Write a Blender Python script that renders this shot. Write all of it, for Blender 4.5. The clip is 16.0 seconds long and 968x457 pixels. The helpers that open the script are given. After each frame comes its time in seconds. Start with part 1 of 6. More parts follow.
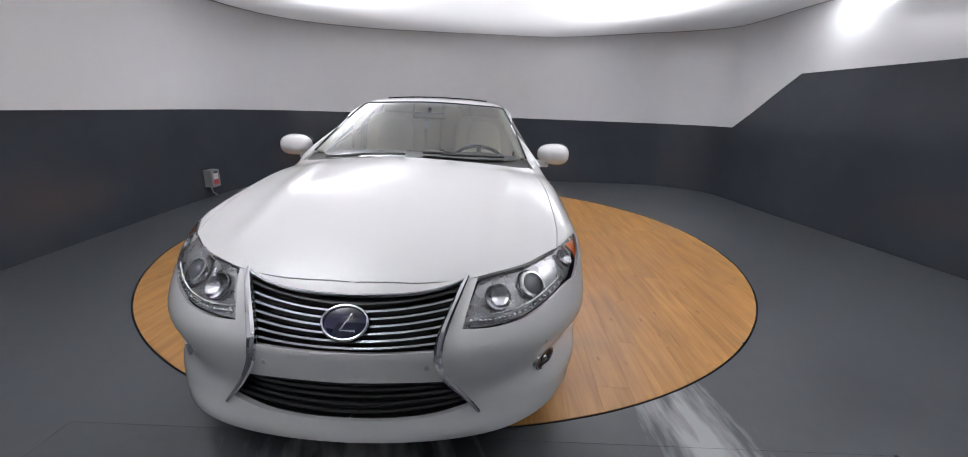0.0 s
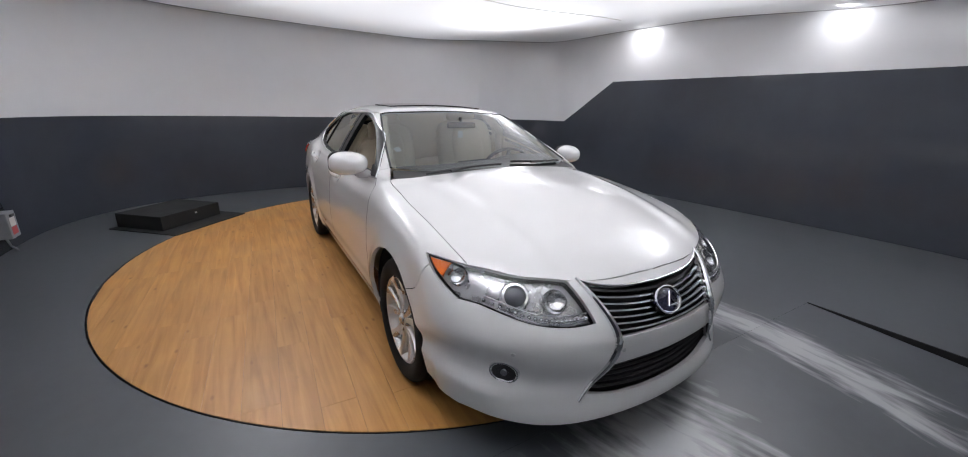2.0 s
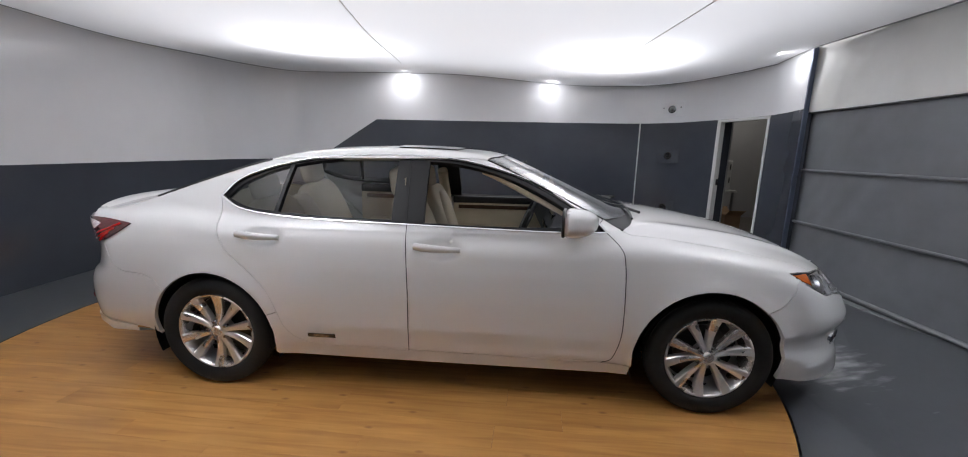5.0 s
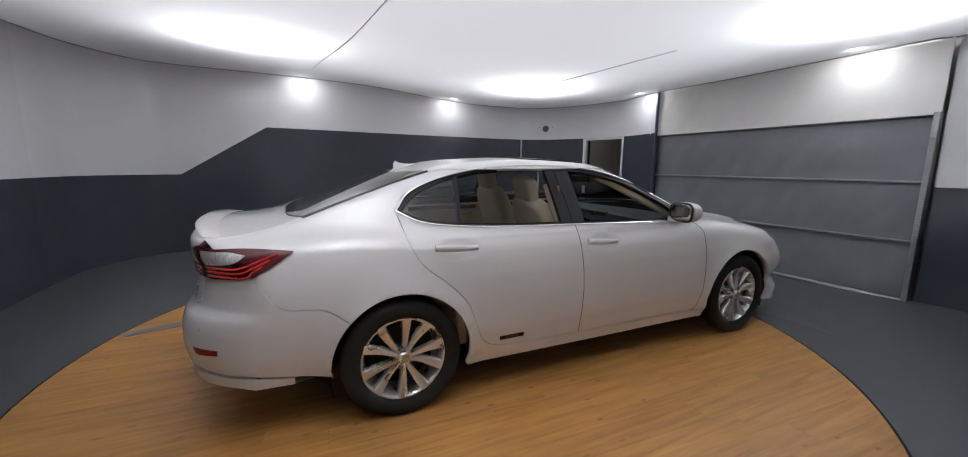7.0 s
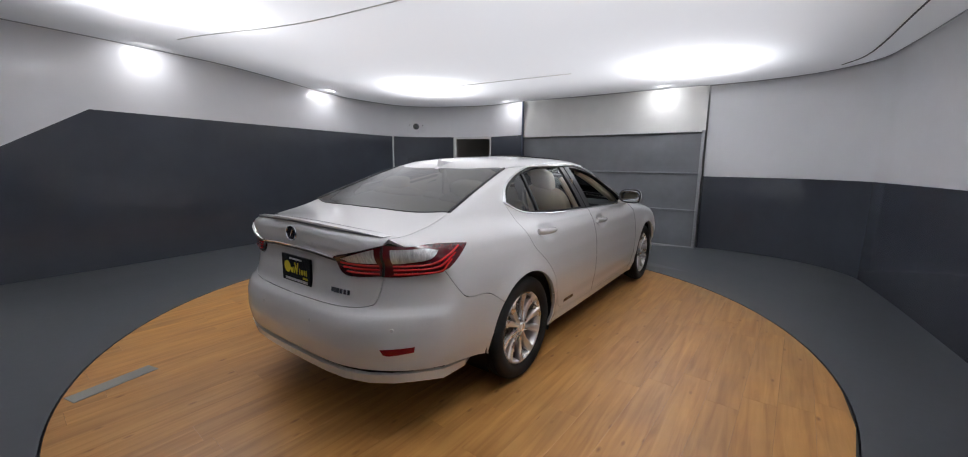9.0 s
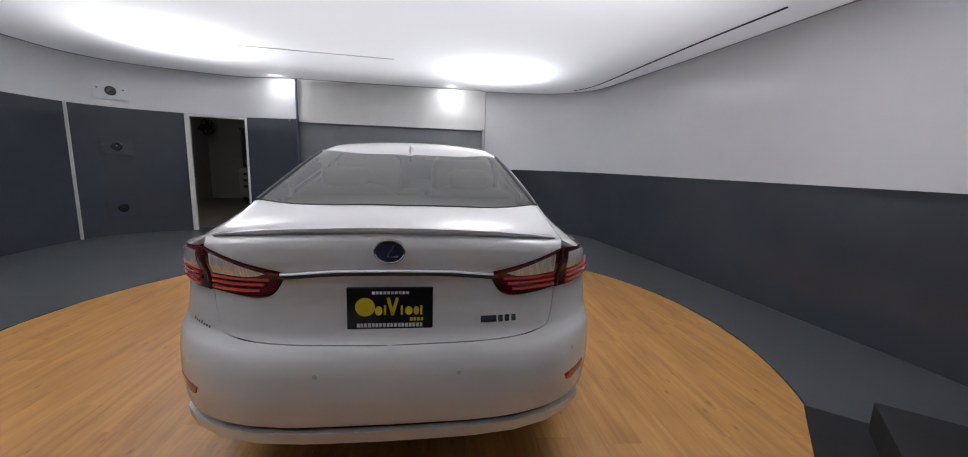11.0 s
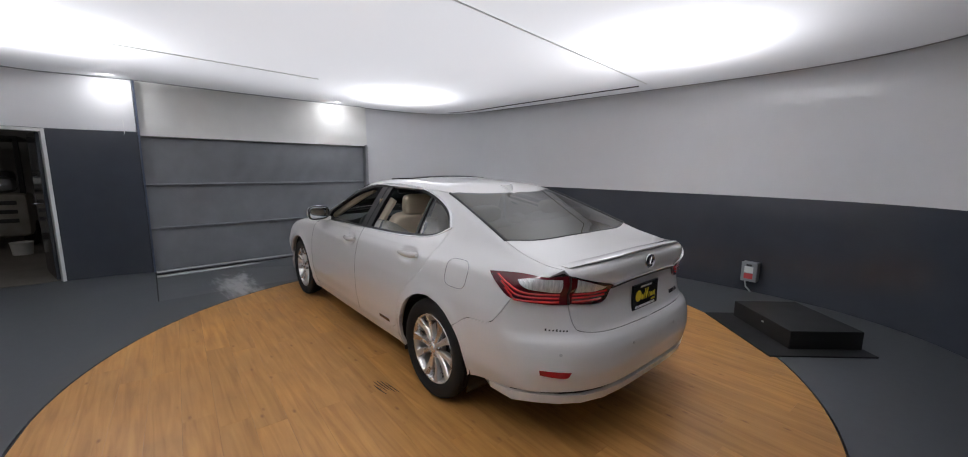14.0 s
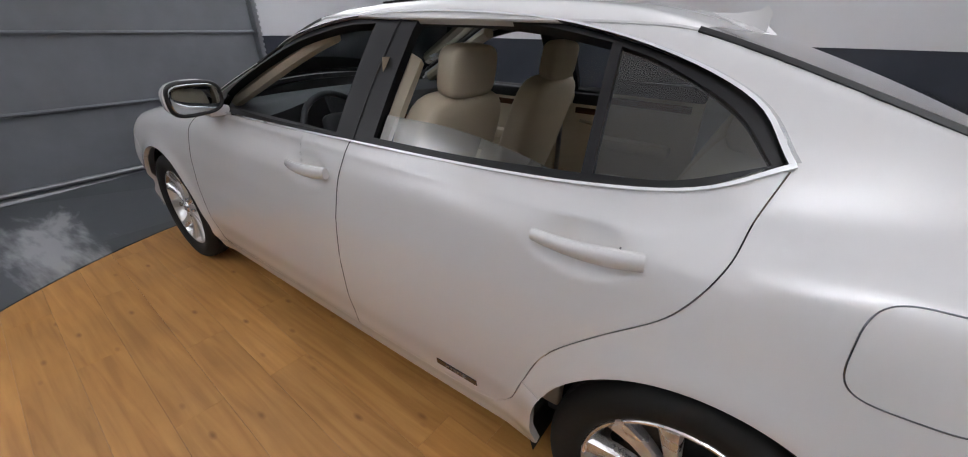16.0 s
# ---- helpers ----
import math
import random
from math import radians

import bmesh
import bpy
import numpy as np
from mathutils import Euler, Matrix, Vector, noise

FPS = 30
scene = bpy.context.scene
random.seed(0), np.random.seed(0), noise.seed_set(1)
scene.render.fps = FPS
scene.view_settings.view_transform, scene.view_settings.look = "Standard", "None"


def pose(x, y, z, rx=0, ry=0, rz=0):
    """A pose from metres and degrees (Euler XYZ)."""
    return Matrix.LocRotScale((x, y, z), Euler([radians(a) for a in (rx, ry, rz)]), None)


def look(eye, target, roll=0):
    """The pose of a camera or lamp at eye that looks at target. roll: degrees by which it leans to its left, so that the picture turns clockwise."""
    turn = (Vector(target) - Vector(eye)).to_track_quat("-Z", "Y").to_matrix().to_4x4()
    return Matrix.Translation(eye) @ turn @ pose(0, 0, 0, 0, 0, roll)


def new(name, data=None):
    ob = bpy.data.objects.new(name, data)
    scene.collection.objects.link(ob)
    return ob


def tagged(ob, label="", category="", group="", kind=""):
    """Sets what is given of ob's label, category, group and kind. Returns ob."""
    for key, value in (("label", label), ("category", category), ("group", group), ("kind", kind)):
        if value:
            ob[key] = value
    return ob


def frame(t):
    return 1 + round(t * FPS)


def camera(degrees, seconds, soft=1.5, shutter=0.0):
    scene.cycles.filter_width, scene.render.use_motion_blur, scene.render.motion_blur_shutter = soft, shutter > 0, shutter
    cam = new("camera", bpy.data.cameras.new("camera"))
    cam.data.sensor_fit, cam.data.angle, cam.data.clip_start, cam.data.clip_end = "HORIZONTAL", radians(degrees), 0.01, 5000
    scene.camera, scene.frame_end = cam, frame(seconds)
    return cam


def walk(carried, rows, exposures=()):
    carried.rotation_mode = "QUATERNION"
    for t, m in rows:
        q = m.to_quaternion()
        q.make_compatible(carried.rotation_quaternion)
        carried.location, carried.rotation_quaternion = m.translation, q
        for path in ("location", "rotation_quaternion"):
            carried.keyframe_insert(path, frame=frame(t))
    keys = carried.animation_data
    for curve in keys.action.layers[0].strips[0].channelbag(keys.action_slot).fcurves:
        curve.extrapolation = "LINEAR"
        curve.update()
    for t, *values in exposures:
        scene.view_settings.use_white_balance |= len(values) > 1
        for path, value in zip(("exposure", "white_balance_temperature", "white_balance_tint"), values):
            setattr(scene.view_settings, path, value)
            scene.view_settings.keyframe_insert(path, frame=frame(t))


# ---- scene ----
EXPOSURES = [(t, e, 6500, 12) for t, e in ((0.0, 0.2), (3.0, 0.2), (5.0, 0.06), (7.5, -0.25), (10.0, -0.13), (12.5, -0.1), (14.0, -0.2), (15.0, -0.05), (16.0, -0.08))]
LAMP_W, BROAD_W, WASH_W, WASH_Z, GAP, PLANK_DEG = 80.0, 190.0, 3.7, 2.62, 0.03, -2.5
cam = camera(101.8, 16.0, 1.0)
PATH = [
    (0, (3.483, 0.454, 1.354), (1.569, 0.446, 0.772), 2.2),
    (0.5, (3.49, -0.051, 1.309), (1.592, 0.225, 0.743), 2.0),
    (1, (3.478, -0.542, 1.326), (1.638, 0.001, 0.76), 1.6),
    (1.5, (3.348, -1.0, 1.342), (1.583, -0.251, 0.773), 1.5),
    (2, (3.224, -1.47, 1.414), (1.588, -0.476, 0.833), 1.6),
    (2.5, (2.95, -1.931, 1.436), (1.56, -0.619, 0.85), 1.6),
    (3, (2.493, -2.301, 1.414), (1.343, -0.775, 0.824), 1.6),
    (3.5, (2.019, -2.603, 1.409), (1.137, -0.906, 0.823), 1.4),
    (4, (1.491, -2.785, 1.408), (0.908, -0.957, 0.845), 1.3),
    (4.5, (0.921, -2.863, 1.431), (0.545, -0.962, 0.935), 1.3),
    (5, (0.337, -2.914, 1.411), (0.185, -0.957, 1.025), 1.0),
    (5.2, (0.117, -2.917, 1.390), (0.076, -0.949, 1.034), 0.8),
    (7.5, (-2.376, -2.831, 1.361), (-1.342, -1.147, 1.049), 0.8),
    (8, (-2.844, -2.69, 1.337), (-1.611, -1.148, 1.021), 1.0),
    (8.5, (-3.21, -2.396, 1.359), (-1.801, -1.012, 1.046), 0.8),
    (9, (-3.505, -2.078, 1.368), (-1.91, -0.915, 1.045), 0.6),
    (9.5, (-3.648, -1.638, 1.334), (-1.891, -0.741, 1.008), 0.5),
    (10, (-3.713, -1.177, 1.31), (-1.819, -0.627, 0.975), 0.6),
    (10.2, (-3.731, -0.976, 1.289), (-1.793, -0.608, 0.959), 1.0),
    (12.3, (-3.799, 1.252, 1.362), (-1.990, 0.472, 1.022), 0.6),
    (12.5, (-3.821, 1.47, 1.418), (-2.031, 0.645, 1.081), 0.2),
    (13, (-3.846, 1.961, 1.492), (-2.196, 0.871, 1.194), 0.4),
    (13.5, (-3.782, 2.207, 1.543), (-2.244, 0.963, 1.244), 0.4),
    (14, (-3.515, 2.213, 1.519), (-2.009, 0.932, 1.218), 0.5),
    (14.5, (-3.086, 2.14, 1.476), (-1.627, 0.847, 1.028), 1.2),
    (15, (-2.542, 2.029, 1.468), (-1.187, 0.713, 0.812), 0.4),
    (15.5, (-1.95, 1.801, 1.397), (-0.759, 0.388, 0.632), 1.2),
    (16, (-1.352, 1.581, 1.34), (-0.313, 0.136, 0.426), 0.8),
]
walk(cam, [(t, look(eye, target, roll)) for t, eye, target, roll in PATH], EXPOSURES)

# world and lamps: the room is lit by lamps above a translucent stretched ceiling, plus added fill lamps
world = bpy.data.worlds.new("world")
scene.world = world
world.use_nodes = True
world.node_tree.nodes["Background"].inputs[0].default_value = (0.6, 0.65, 0.75, 1)
world.node_tree.nodes["Background"].inputs[1].default_value = 0.02


def lamp(name, x, y, z, size, watts, target=None, tint=(0.965, 0.98, 1), spread=180):
    data = bpy.data.lights.new(name, "AREA")
    data.shape, data.size, data.energy, data.color = "DISK", size, watts, tint
    ob = new(name, data)
    data.spread = radians(spread)
    ob.matrix_world = look((x, y, z), target or (x, y + 0.001, z - 1))
    return ob


for lx, ly in ((-2.25, 2.4), (1.75, 2.95), (2.45, -1.1), (-1.7, -1.65)):
    lamp("ceiling_lamp", lx, ly, 3.06, 0.6, LAMP_W)
# broad unseen lamp added above the cloth to even out its glow
broad = lamp("ceiling_back_light", -0.3, 0.8, 3.42, 7.0, BROAD_W)
# unseen lamps added under the ceiling edge: place and wall point that they light
for lx, ly, wx, wy in ((-1.75, 4.44, -1.75, 4.76), (0.95, 4.70, 0.95, 5.0), (3.50, 2.52, 3.8, 2.52), (3.58, -0.45, 3.88, -0.45)):
    lamp("wall_wash_lamp", lx, ly, WASH_Z + (0.16 if lx < 0 else 0.05 if lx < 2 else 0.0), 0.16, WASH_W, (wx, wy, WASH_Z - 0.28))


# ---- materials ----
def nodes_of(name):
    m = bpy.data.materials.new(name)
    m.use_nodes = True
    nt = m.node_tree
    return m, nt, nt.nodes["Principled BSDF"]


def mat(name, color, rough=0.5, metal=0.0, vary=0.06, scale=6.0, bump=0.0, bump_scale=120.0, coat=0.0, rough_vary=0.08,
        stretch=(1, 1, 1), dirt=None, dirt_scale=1.3, dirt_amount=0.0, spec=0.5, sheen=0.0):
    """A surface with large blotches, fine grain, uneven gloss and fine relief."""
    m, nt, b = nodes_of(name)
    n, l = nt.nodes, nt.links
    tc = n.new("ShaderNodeTexCoord")
    mp = n.new("ShaderNodeMapping")
    mp.inputs["Scale"].default_value = stretch
    l.new(tc.outputs["Object"], mp.inputs[0])
    big = n.new("ShaderNodeTexNoise")
    big.inputs["Scale"].default_value, big.inputs["Detail"].default_value = scale, 5
    fine = n.new("ShaderNodeTexNoise")
    fine.inputs["Scale"].default_value, fine.inputs["Detail"].default_value = bump_scale, 3
    l.new(mp.outputs[0], big.inputs[0]), l.new(mp.outputs[0], fine.inputs[0])
    add = n.new("ShaderNodeMath")
    add.operation = "MULTIPLY_ADD"
    add.inputs[1].default_value = 0.35
    l.new(fine.outputs[0], add.inputs[0]), l.new(big.outputs[0], add.inputs[2])
    ramp = n.new("ShaderNodeValToRGB")
    ramp.color_ramp.elements[0].position, ramp.color_ramp.elements[1].position = 0.4, 0.95
    ramp.color_ramp.elements[0].color = (*[c * (1 - vary) for c in color], 1)
    ramp.color_ramp.elements[1].color = (*[min(1, c * (1 + vary)) for c in color], 1)
    l.new(add.outputs[0], ramp.inputs[0])
    out = ramp.outputs[0]
    if dirt:
        dn = n.new("ShaderNodeTexNoise")
        dn.inputs["Scale"].default_value, dn.inputs["Detail"].default_value = dirt_scale, 8
        l.new(tc.outputs["Object"], dn.inputs[0])
        dr = n.new("ShaderNodeMapRange")
        dr.inputs[1].default_value, dr.inputs[2].default_value = 0.5, 0.75
        dr.inputs[3].default_value, dr.inputs[4].default_value = 0, dirt_amount
        l.new(dn.outputs[0], dr.inputs[0])
        mx = n.new("ShaderNodeMix")
        mx.data_type = "RGBA"
        l.new(dr.outputs[0], mx.inputs[0]), l.new(out, mx.inputs[6])
        mx.inputs[7].default_value = (*dirt, 1)
        out = mx.outputs[2]
    l.new(out, b.inputs["Base Color"])
    rr = n.new("ShaderNodeMapRange")
    rr.inputs[3].default_value, rr.inputs[4].default_value = max(0.0, rough - rough_vary), min(1, rough + rough_vary)
    l.new(big.outputs[0], rr.inputs[0]), l.new(rr.outputs[0], b.inputs["Roughness"])
    b.inputs["Metallic"].default_value = metal
    b.inputs["Coat Weight"].default_value = coat
    b.inputs["Coat Roughness"].default_value = 0.03
    b.inputs["Specular IOR Level"].default_value = spec
    b.inputs["Sheen Weight"].default_value = sheen
    if bump:
        bp = n.new("ShaderNodeBump")
        bp.inputs["Strength"].default_value, bp.inputs["Distance"].default_value = bump, 0.002
        l.new(fine.outputs[0], bp.inputs["Height"]), l.new(bp.outputs[0], b.inputs["Normal"])
    return m


def paint_material():
    """Pearl white: pale base under clear coat, with fine flake in the relief."""
    m = mat("pearl_white_paint", (0.725, 0.72, 0.715), 0.30, 0.0, 0.012, 2.0, 0.015, 900, coat=1.0, rough_vary=0.04)
    return m


def glass_material(name, tint, rough=0.0):
    m, nt, b = nodes_of(name)
    b.inputs["Base Color"].default_value = (*tint, 1)
    b.inputs["Transmission Weight"].default_value = 1.0
    b.inputs["Roughness"].default_value = rough
    b.inputs["IOR"].default_value = 1.12
    b.inputs["Coat Weight"].default_value = 1.0
    b.inputs["Coat Roughness"].default_value = 0.02
    return m


def membrane_material():
    """Stretched white ceiling cloth that passes the light of the lamps above it."""
    m, nt, b = nodes_of("ceiling_cloth")
    n, l = nt.nodes, nt.links
    tr = n.new("ShaderNodeBsdfTranslucent")
    tr.inputs[0].default_value = (0.86, 0.87, 0.9, 1)
    b.inputs["Base Color"].default_value = (0.82, 0.82, 0.83, 1)
    b.inputs["Roughness"].default_value = 0.45
    no = n.new("ShaderNodeTexNoise")
    no.inputs["Scale"].default_value = 1.6
    bp = n.new("ShaderNodeBump")
    bp.inputs["Strength"].default_value, bp.inputs["Distance"].default_value = 0.25, 0.03
    l.new(no.outputs[0], bp.inputs["Height"]), l.new(bp.outputs[0], b.inputs["Normal"])
    mix = n.new("ShaderNodeMixShader")
    mix.inputs[0].default_value = 0.45
    l.new(b.outputs[0], mix.inputs[1]), l.new(tr.outputs[0], mix.inputs[2])
    l.new(mix.outputs[0], n["Material Output"].inputs[0])
    return m


PAINT = paint_material()
BLACK = mat("satin_black_plastic", (0.012, 0.012, 0.013), 0.42, bump=0.1)
PILLARBLACK = mat("satin_pillar_black", (0.006, 0.006, 0.007), 0.38, rough_vary=0.05, spec=0.3)
GLOSSBLACK = mat("gloss_black", (0.008, 0.008, 0.01), 0.08, coat=0.5, rough_vary=0.03)
RUBBER = mat("tyre_rubber", (0.006, 0.006, 0.006), 0.8, bump=0.25, bump_scale=60, dirt=(0.011, 0.0105, 0.010), dirt_scale=6, dirt_amount=0.4)
ALLOY = mat("silver_alloy", (0.74, 0.73, 0.72), 0.28, 0.75, 0.05, 8, 0.05)
ALLOY_DARK = mat("dull_brake_iron", (0.07, 0.068, 0.066), 0.45, 0.8)
CHROME = mat("bright_chrome", (0.78, 0.79, 0.8), 0.1, 1.0, 0.02, rough_vary=0.04)
DARKCHROME = mat("smoked_chrome", (0.33, 0.34, 0.36), 0.22, 1.0, 0.04)
STEEL = mat("dull_steel", (0.35, 0.36, 0.37), 0.4, 0.9, 0.12, 5, 0.1)
CREAM = mat("cream_leather", (0.62, 0.53, 0.40), 0.5, bump=0.35, bump_scale=260, vary=0.05)
CREAM_DARK = mat("tan_trim", (0.42, 0.34, 0.24), 0.55, bump=0.2, bump_scale=200)
DASH = mat("charcoal_dash", (0.022, 0.023, 0.026), 0.6, bump=0.3, bump_scale=320)
WOODTRIM = mat("dark_wood_trim", (0.09, 0.04, 0.02), 0.15, coat=0.6, vary=0.3, scale=3, stretch=(1, 12, 12))
GLASS = glass_material("windscreen_glass", (0.46, 0.56, 0.57))
GLASS_DARK = glass_material("privacy_glass", (0.22, 0.26, 0.27))
GLASS_REAR = glass_material("rear_glass", (0.07, 0.08, 0.08))
SIDE_GLASS = glass_material("tinted_side_glass", (0.60, 0.64, 0.63))
SIDE_GLASS.node_tree.nodes["Principled BSDF"].inputs["Coat Weight"].default_value = 0.15
LENS = glass_material("clear_lens", (0.95, 0.95, 0.96))
AMBER = mat("amber_lens", (0.8, 0.16, 0.01), 0.12, coat=0.8, vary=0.1, scale=60)
RED = mat("red_lens", (0.30, 0.005, 0.012), 0.12, coat=1.0, vary=0.12, scale=40)
RED_DEEP = mat("deep_red_lens", (0.10, 0.003, 0.008), 0.12, coat=1.0, vary=0.12, scale=40)
RED_BRIGHT = mat("bright_red_bar", (0.60, 0.012, 0.015), 0.15, coat=1.0, vary=0.1, scale=50)
REFLECTOR = mat("lamp_reflector", (0.7, 0.71, 0.73), 0.16, 1.0, 0.1, 60, 0.3, 90)
WALLWHITE = mat("white_wall_panel", (0.70, 0.705, 0.725), 0.17, vary=0.03, scale=0.8, bump=0.03, bump_scale=6, rough_vary=0.07, spec=0.5)
WALLDARK = mat("dark_slate_wall_panel", (0.048, 0.053, 0.066), 0.10, vary=0.12, scale=0.9, bump=0.03, bump_scale=5, rough_vary=0.07,
               dirt=(0.060, 0.065, 0.076), dirt_scale=1.1, dirt_amount=0.4)
FLOORGREY = mat("grey_floor_paint", (0.070, 0.075, 0.083), 0.36, vary=0.14, scale=1.4, bump=0.0, bump_scale=14, rough_vary=0.06,
                dirt=(0.085, 0.088, 0.093), dirt_scale=1.0, dirt_amount=0.05)


def worn_floor(m, patches):
    """Scraped bare streaks in the floor paint, each in its own stretch of floor: centre, half sizes, turn."""
    nt = m.node_tree
    n, l = nt.nodes, nt.links
    b = n["Principled BSDF"]
    base = b.inputs["Base Color"].links[0].from_socket
    rough = b.inputs["Roughness"].links[0].from_socket
    tc = n.new("ShaderNodeTexCoord")
    for cx, cy, hx, hy, deg in patches:
        mp = n.new("ShaderNodeMapping")
        mp.vector_type = "TEXTURE"
        mp.inputs["Location"].default_value = (cx, cy, 0)
        mp.inputs["Rotation"].default_value = (0, 0, radians(deg))
        mp.inputs["Scale"].default_value = (hx, hy, 1)
        l.new(tc.outputs["Object"], mp.inputs[0])
        le = n.new("ShaderNodeVectorMath")
        le.operation = "LENGTH"
        flat = n.new("ShaderNodeVectorMath")
        flat.operation = "MULTIPLY"
        flat.inputs[1].default_value = (1, 1, 0)
        l.new(mp.outputs[0], flat.inputs[0]), l.new(flat.outputs[0], le.inputs[0])
        st = n.new("ShaderNodeMapping")
        st.inputs["Scale"].default_value = (0.9 * hx / 0.5, 2.2 * hy / 0.2, 1)
        l.new(mp.outputs[0], st.inputs[0])
        no = n.new("ShaderNodeTexNoise")
        no.inputs["Scale"].default_value, no.inputs["Detail"].default_value = 1.6, 9
        l.new(st.outputs[0], no.inputs[0])
        cl = n.new("ShaderNodeTexNoise")
        cl.inputs["Scale"].default_value, cl.inputs["Detail"].default_value = 2.2, 6
        l.new(mp.outputs[0], cl.inputs[0])
        s1 = n.new("ShaderNodeMath")
        s1.operation = "SUBTRACT"
        l.new(no.outputs[0], s1.inputs[0])
        md = n.new("ShaderNodeMath")
        md.operation = "MULTIPLY_ADD"
        md.inputs[1].default_value, md.inputs[2].default_value = 0.42, 0.12
        l.new(le.outputs["Value"], md.inputs[0]), l.new(md.outputs[0], s1.inputs[1])
        s2 = n.new("ShaderNodeMath")
        s2.operation = "MULTIPLY_ADD"
        s2.inputs[1].default_value = 0.55
        l.new(cl.outputs[0], s2.inputs[0]), l.new(s1.outputs[0], s2.inputs[2])
        rr = n.new("ShaderNodeMapRange")
        rr.inputs[1].default_value, rr.inputs[2].default_value = 0.18, 0.50
        l.new(s2.outputs[0], rr.inputs[0])
        mx = n.new("ShaderNodeMix")
        mx.data_type = "RGBA"
        mx.inputs[7].default_value = (0.34, 0.34, 0.35, 1)
        l.new(rr.outputs[0], mx.inputs[0]), l.new(base, mx.inputs[6])
        base = mx.outputs[2]
    l.new(base, b.inputs["Base Color"])
    return m


worn_floor(FLOORGREY, ((2.30, 1.45, 0.75, 0.22, 4), (2.45, 0.0, 0.42, 0.45, 20), (2.9, 1.3, 0.35, 0.10, -8)))
CLOTH = membrane_material()
CANVAS = mat("grey_canvas", (0.155, 0.163, 0.177), 0.5, vary=0.12, scale=2.5, bump=0.25, bump_scale=9)
CANVASWHITE = mat("white_canvas", (0.72, 0.72, 0.70), 0.5, vary=0.04, scale=3, bump=0.3, bump_scale=8)
DOORWHITE = mat("white_door_paint", (0.62, 0.62, 0.6), 0.4, vary=0.06, scale=5)
DRYWALL = mat("plain_plaster", (0.44, 0.44, 0.44), 0.8, vary=0.08, scale=2, bump=0.1)
BROWNFLOOR = mat("bare_shop_floor", (0.13, 0.115, 0.10), 0.7, vary=0.25, scale=2.5, bump=0.2)
MATTBLACK = mat("matt_black_steel", (0.006, 0.006, 0.0065), 0.6, vary=0.2, scale=5, bump=0.2, bump_scale=40, dirt=(0.016, 0.016, 0.017), dirt_scale=3, dirt_amount=0.5)
PLENUM = mat("upper_void_grey", (0.2, 0.2, 0.2), 0.9)


# ---- mesh tools ----
def link(name, me, material, parent=None, label=""):
    ob = new(name, me)
    for mm in material if isinstance(material, (list, tuple)) else (material,):
        me.materials.append(mm)
    if parent:
        ob.parent = parent
    if label:
        ob["label"] = label
    return ob


def part(name, bm, material, parent=None, label="", smooth=False):
    me = bpy.data.meshes.new(name)
    bmesh.ops.recalc_face_normals(bm, faces=bm.faces)
    bm.to_mesh(me)
    bm.free()
    if smooth:
        me.polygons.foreach_set("use_smooth", [True] * len(me.polygons))
        me.set_sharp_from_angle(angle=radians(38))
    return link(name, me, material, parent, label)


def thing(name, label, category, at=(0, 0, 0), group="", kind=""):
    ob = new(name)
    ob.location = at
    ob.empty_display_size = 0.1
    return tagged(ob, label, category, group, kind)


def box(bm, x0, x1, y0, y1, z0, z1, m=None, bevel=0.0):
    vs = [bm.verts.new((x, y, z)) for x in (x0, x1) for y in (y0, y1) for z in (z0, z1)]
    fs = [bm.faces.new([vs[i] for i in q]) for q in ((0, 1, 3, 2), (4, 6, 7, 5), (0, 4, 5, 1), (2, 3, 7, 6), (0, 2, 6, 4), (1, 5, 7, 3))]
    if bevel:
        es = {e for f in fs for e in f.edges}
        r = bmesh.ops.bevel(bm, geom=list(es), offset=bevel, segments=2, affect="EDGES", profile=0.5)
        vs = list({v for f in r["faces"] for v in f.verts} | {v for v in vs if v.is_valid})
    if m is not None:
        bmesh.ops.transform(bm, matrix=m, verts=[v for v in vs if v.is_valid])
    return vs


def boxmesh(x0, x1, y0, y1, z0, z1, bevel=0.0, m=None):
    bm = bmesh.new()
    box(bm, x0, x1, y0, y1, z0, z1, m, bevel)
    return bm


def sweep(bm, path, ring, closed=False, cap=True):
    """Rings of points along a path: ring(i, p) gives the loop at step i."""
    loops = [[bm.verts.new(q) for q in ring(i, p)] for i, p in enumerate(path)]
    n = len(loops[0])
    for a, b in zip(loops, loops[1:] + ([loops[0]] if closed else [])):
        for j in range(n):
            bm.faces.new((a[j], a[(j + 1) % n], b[(j + 1) % n], b[j]))
    if cap and not closed:
        bm.faces.new(loops[0][::-1]), bm.faces.new(loops[-1])
    return loops


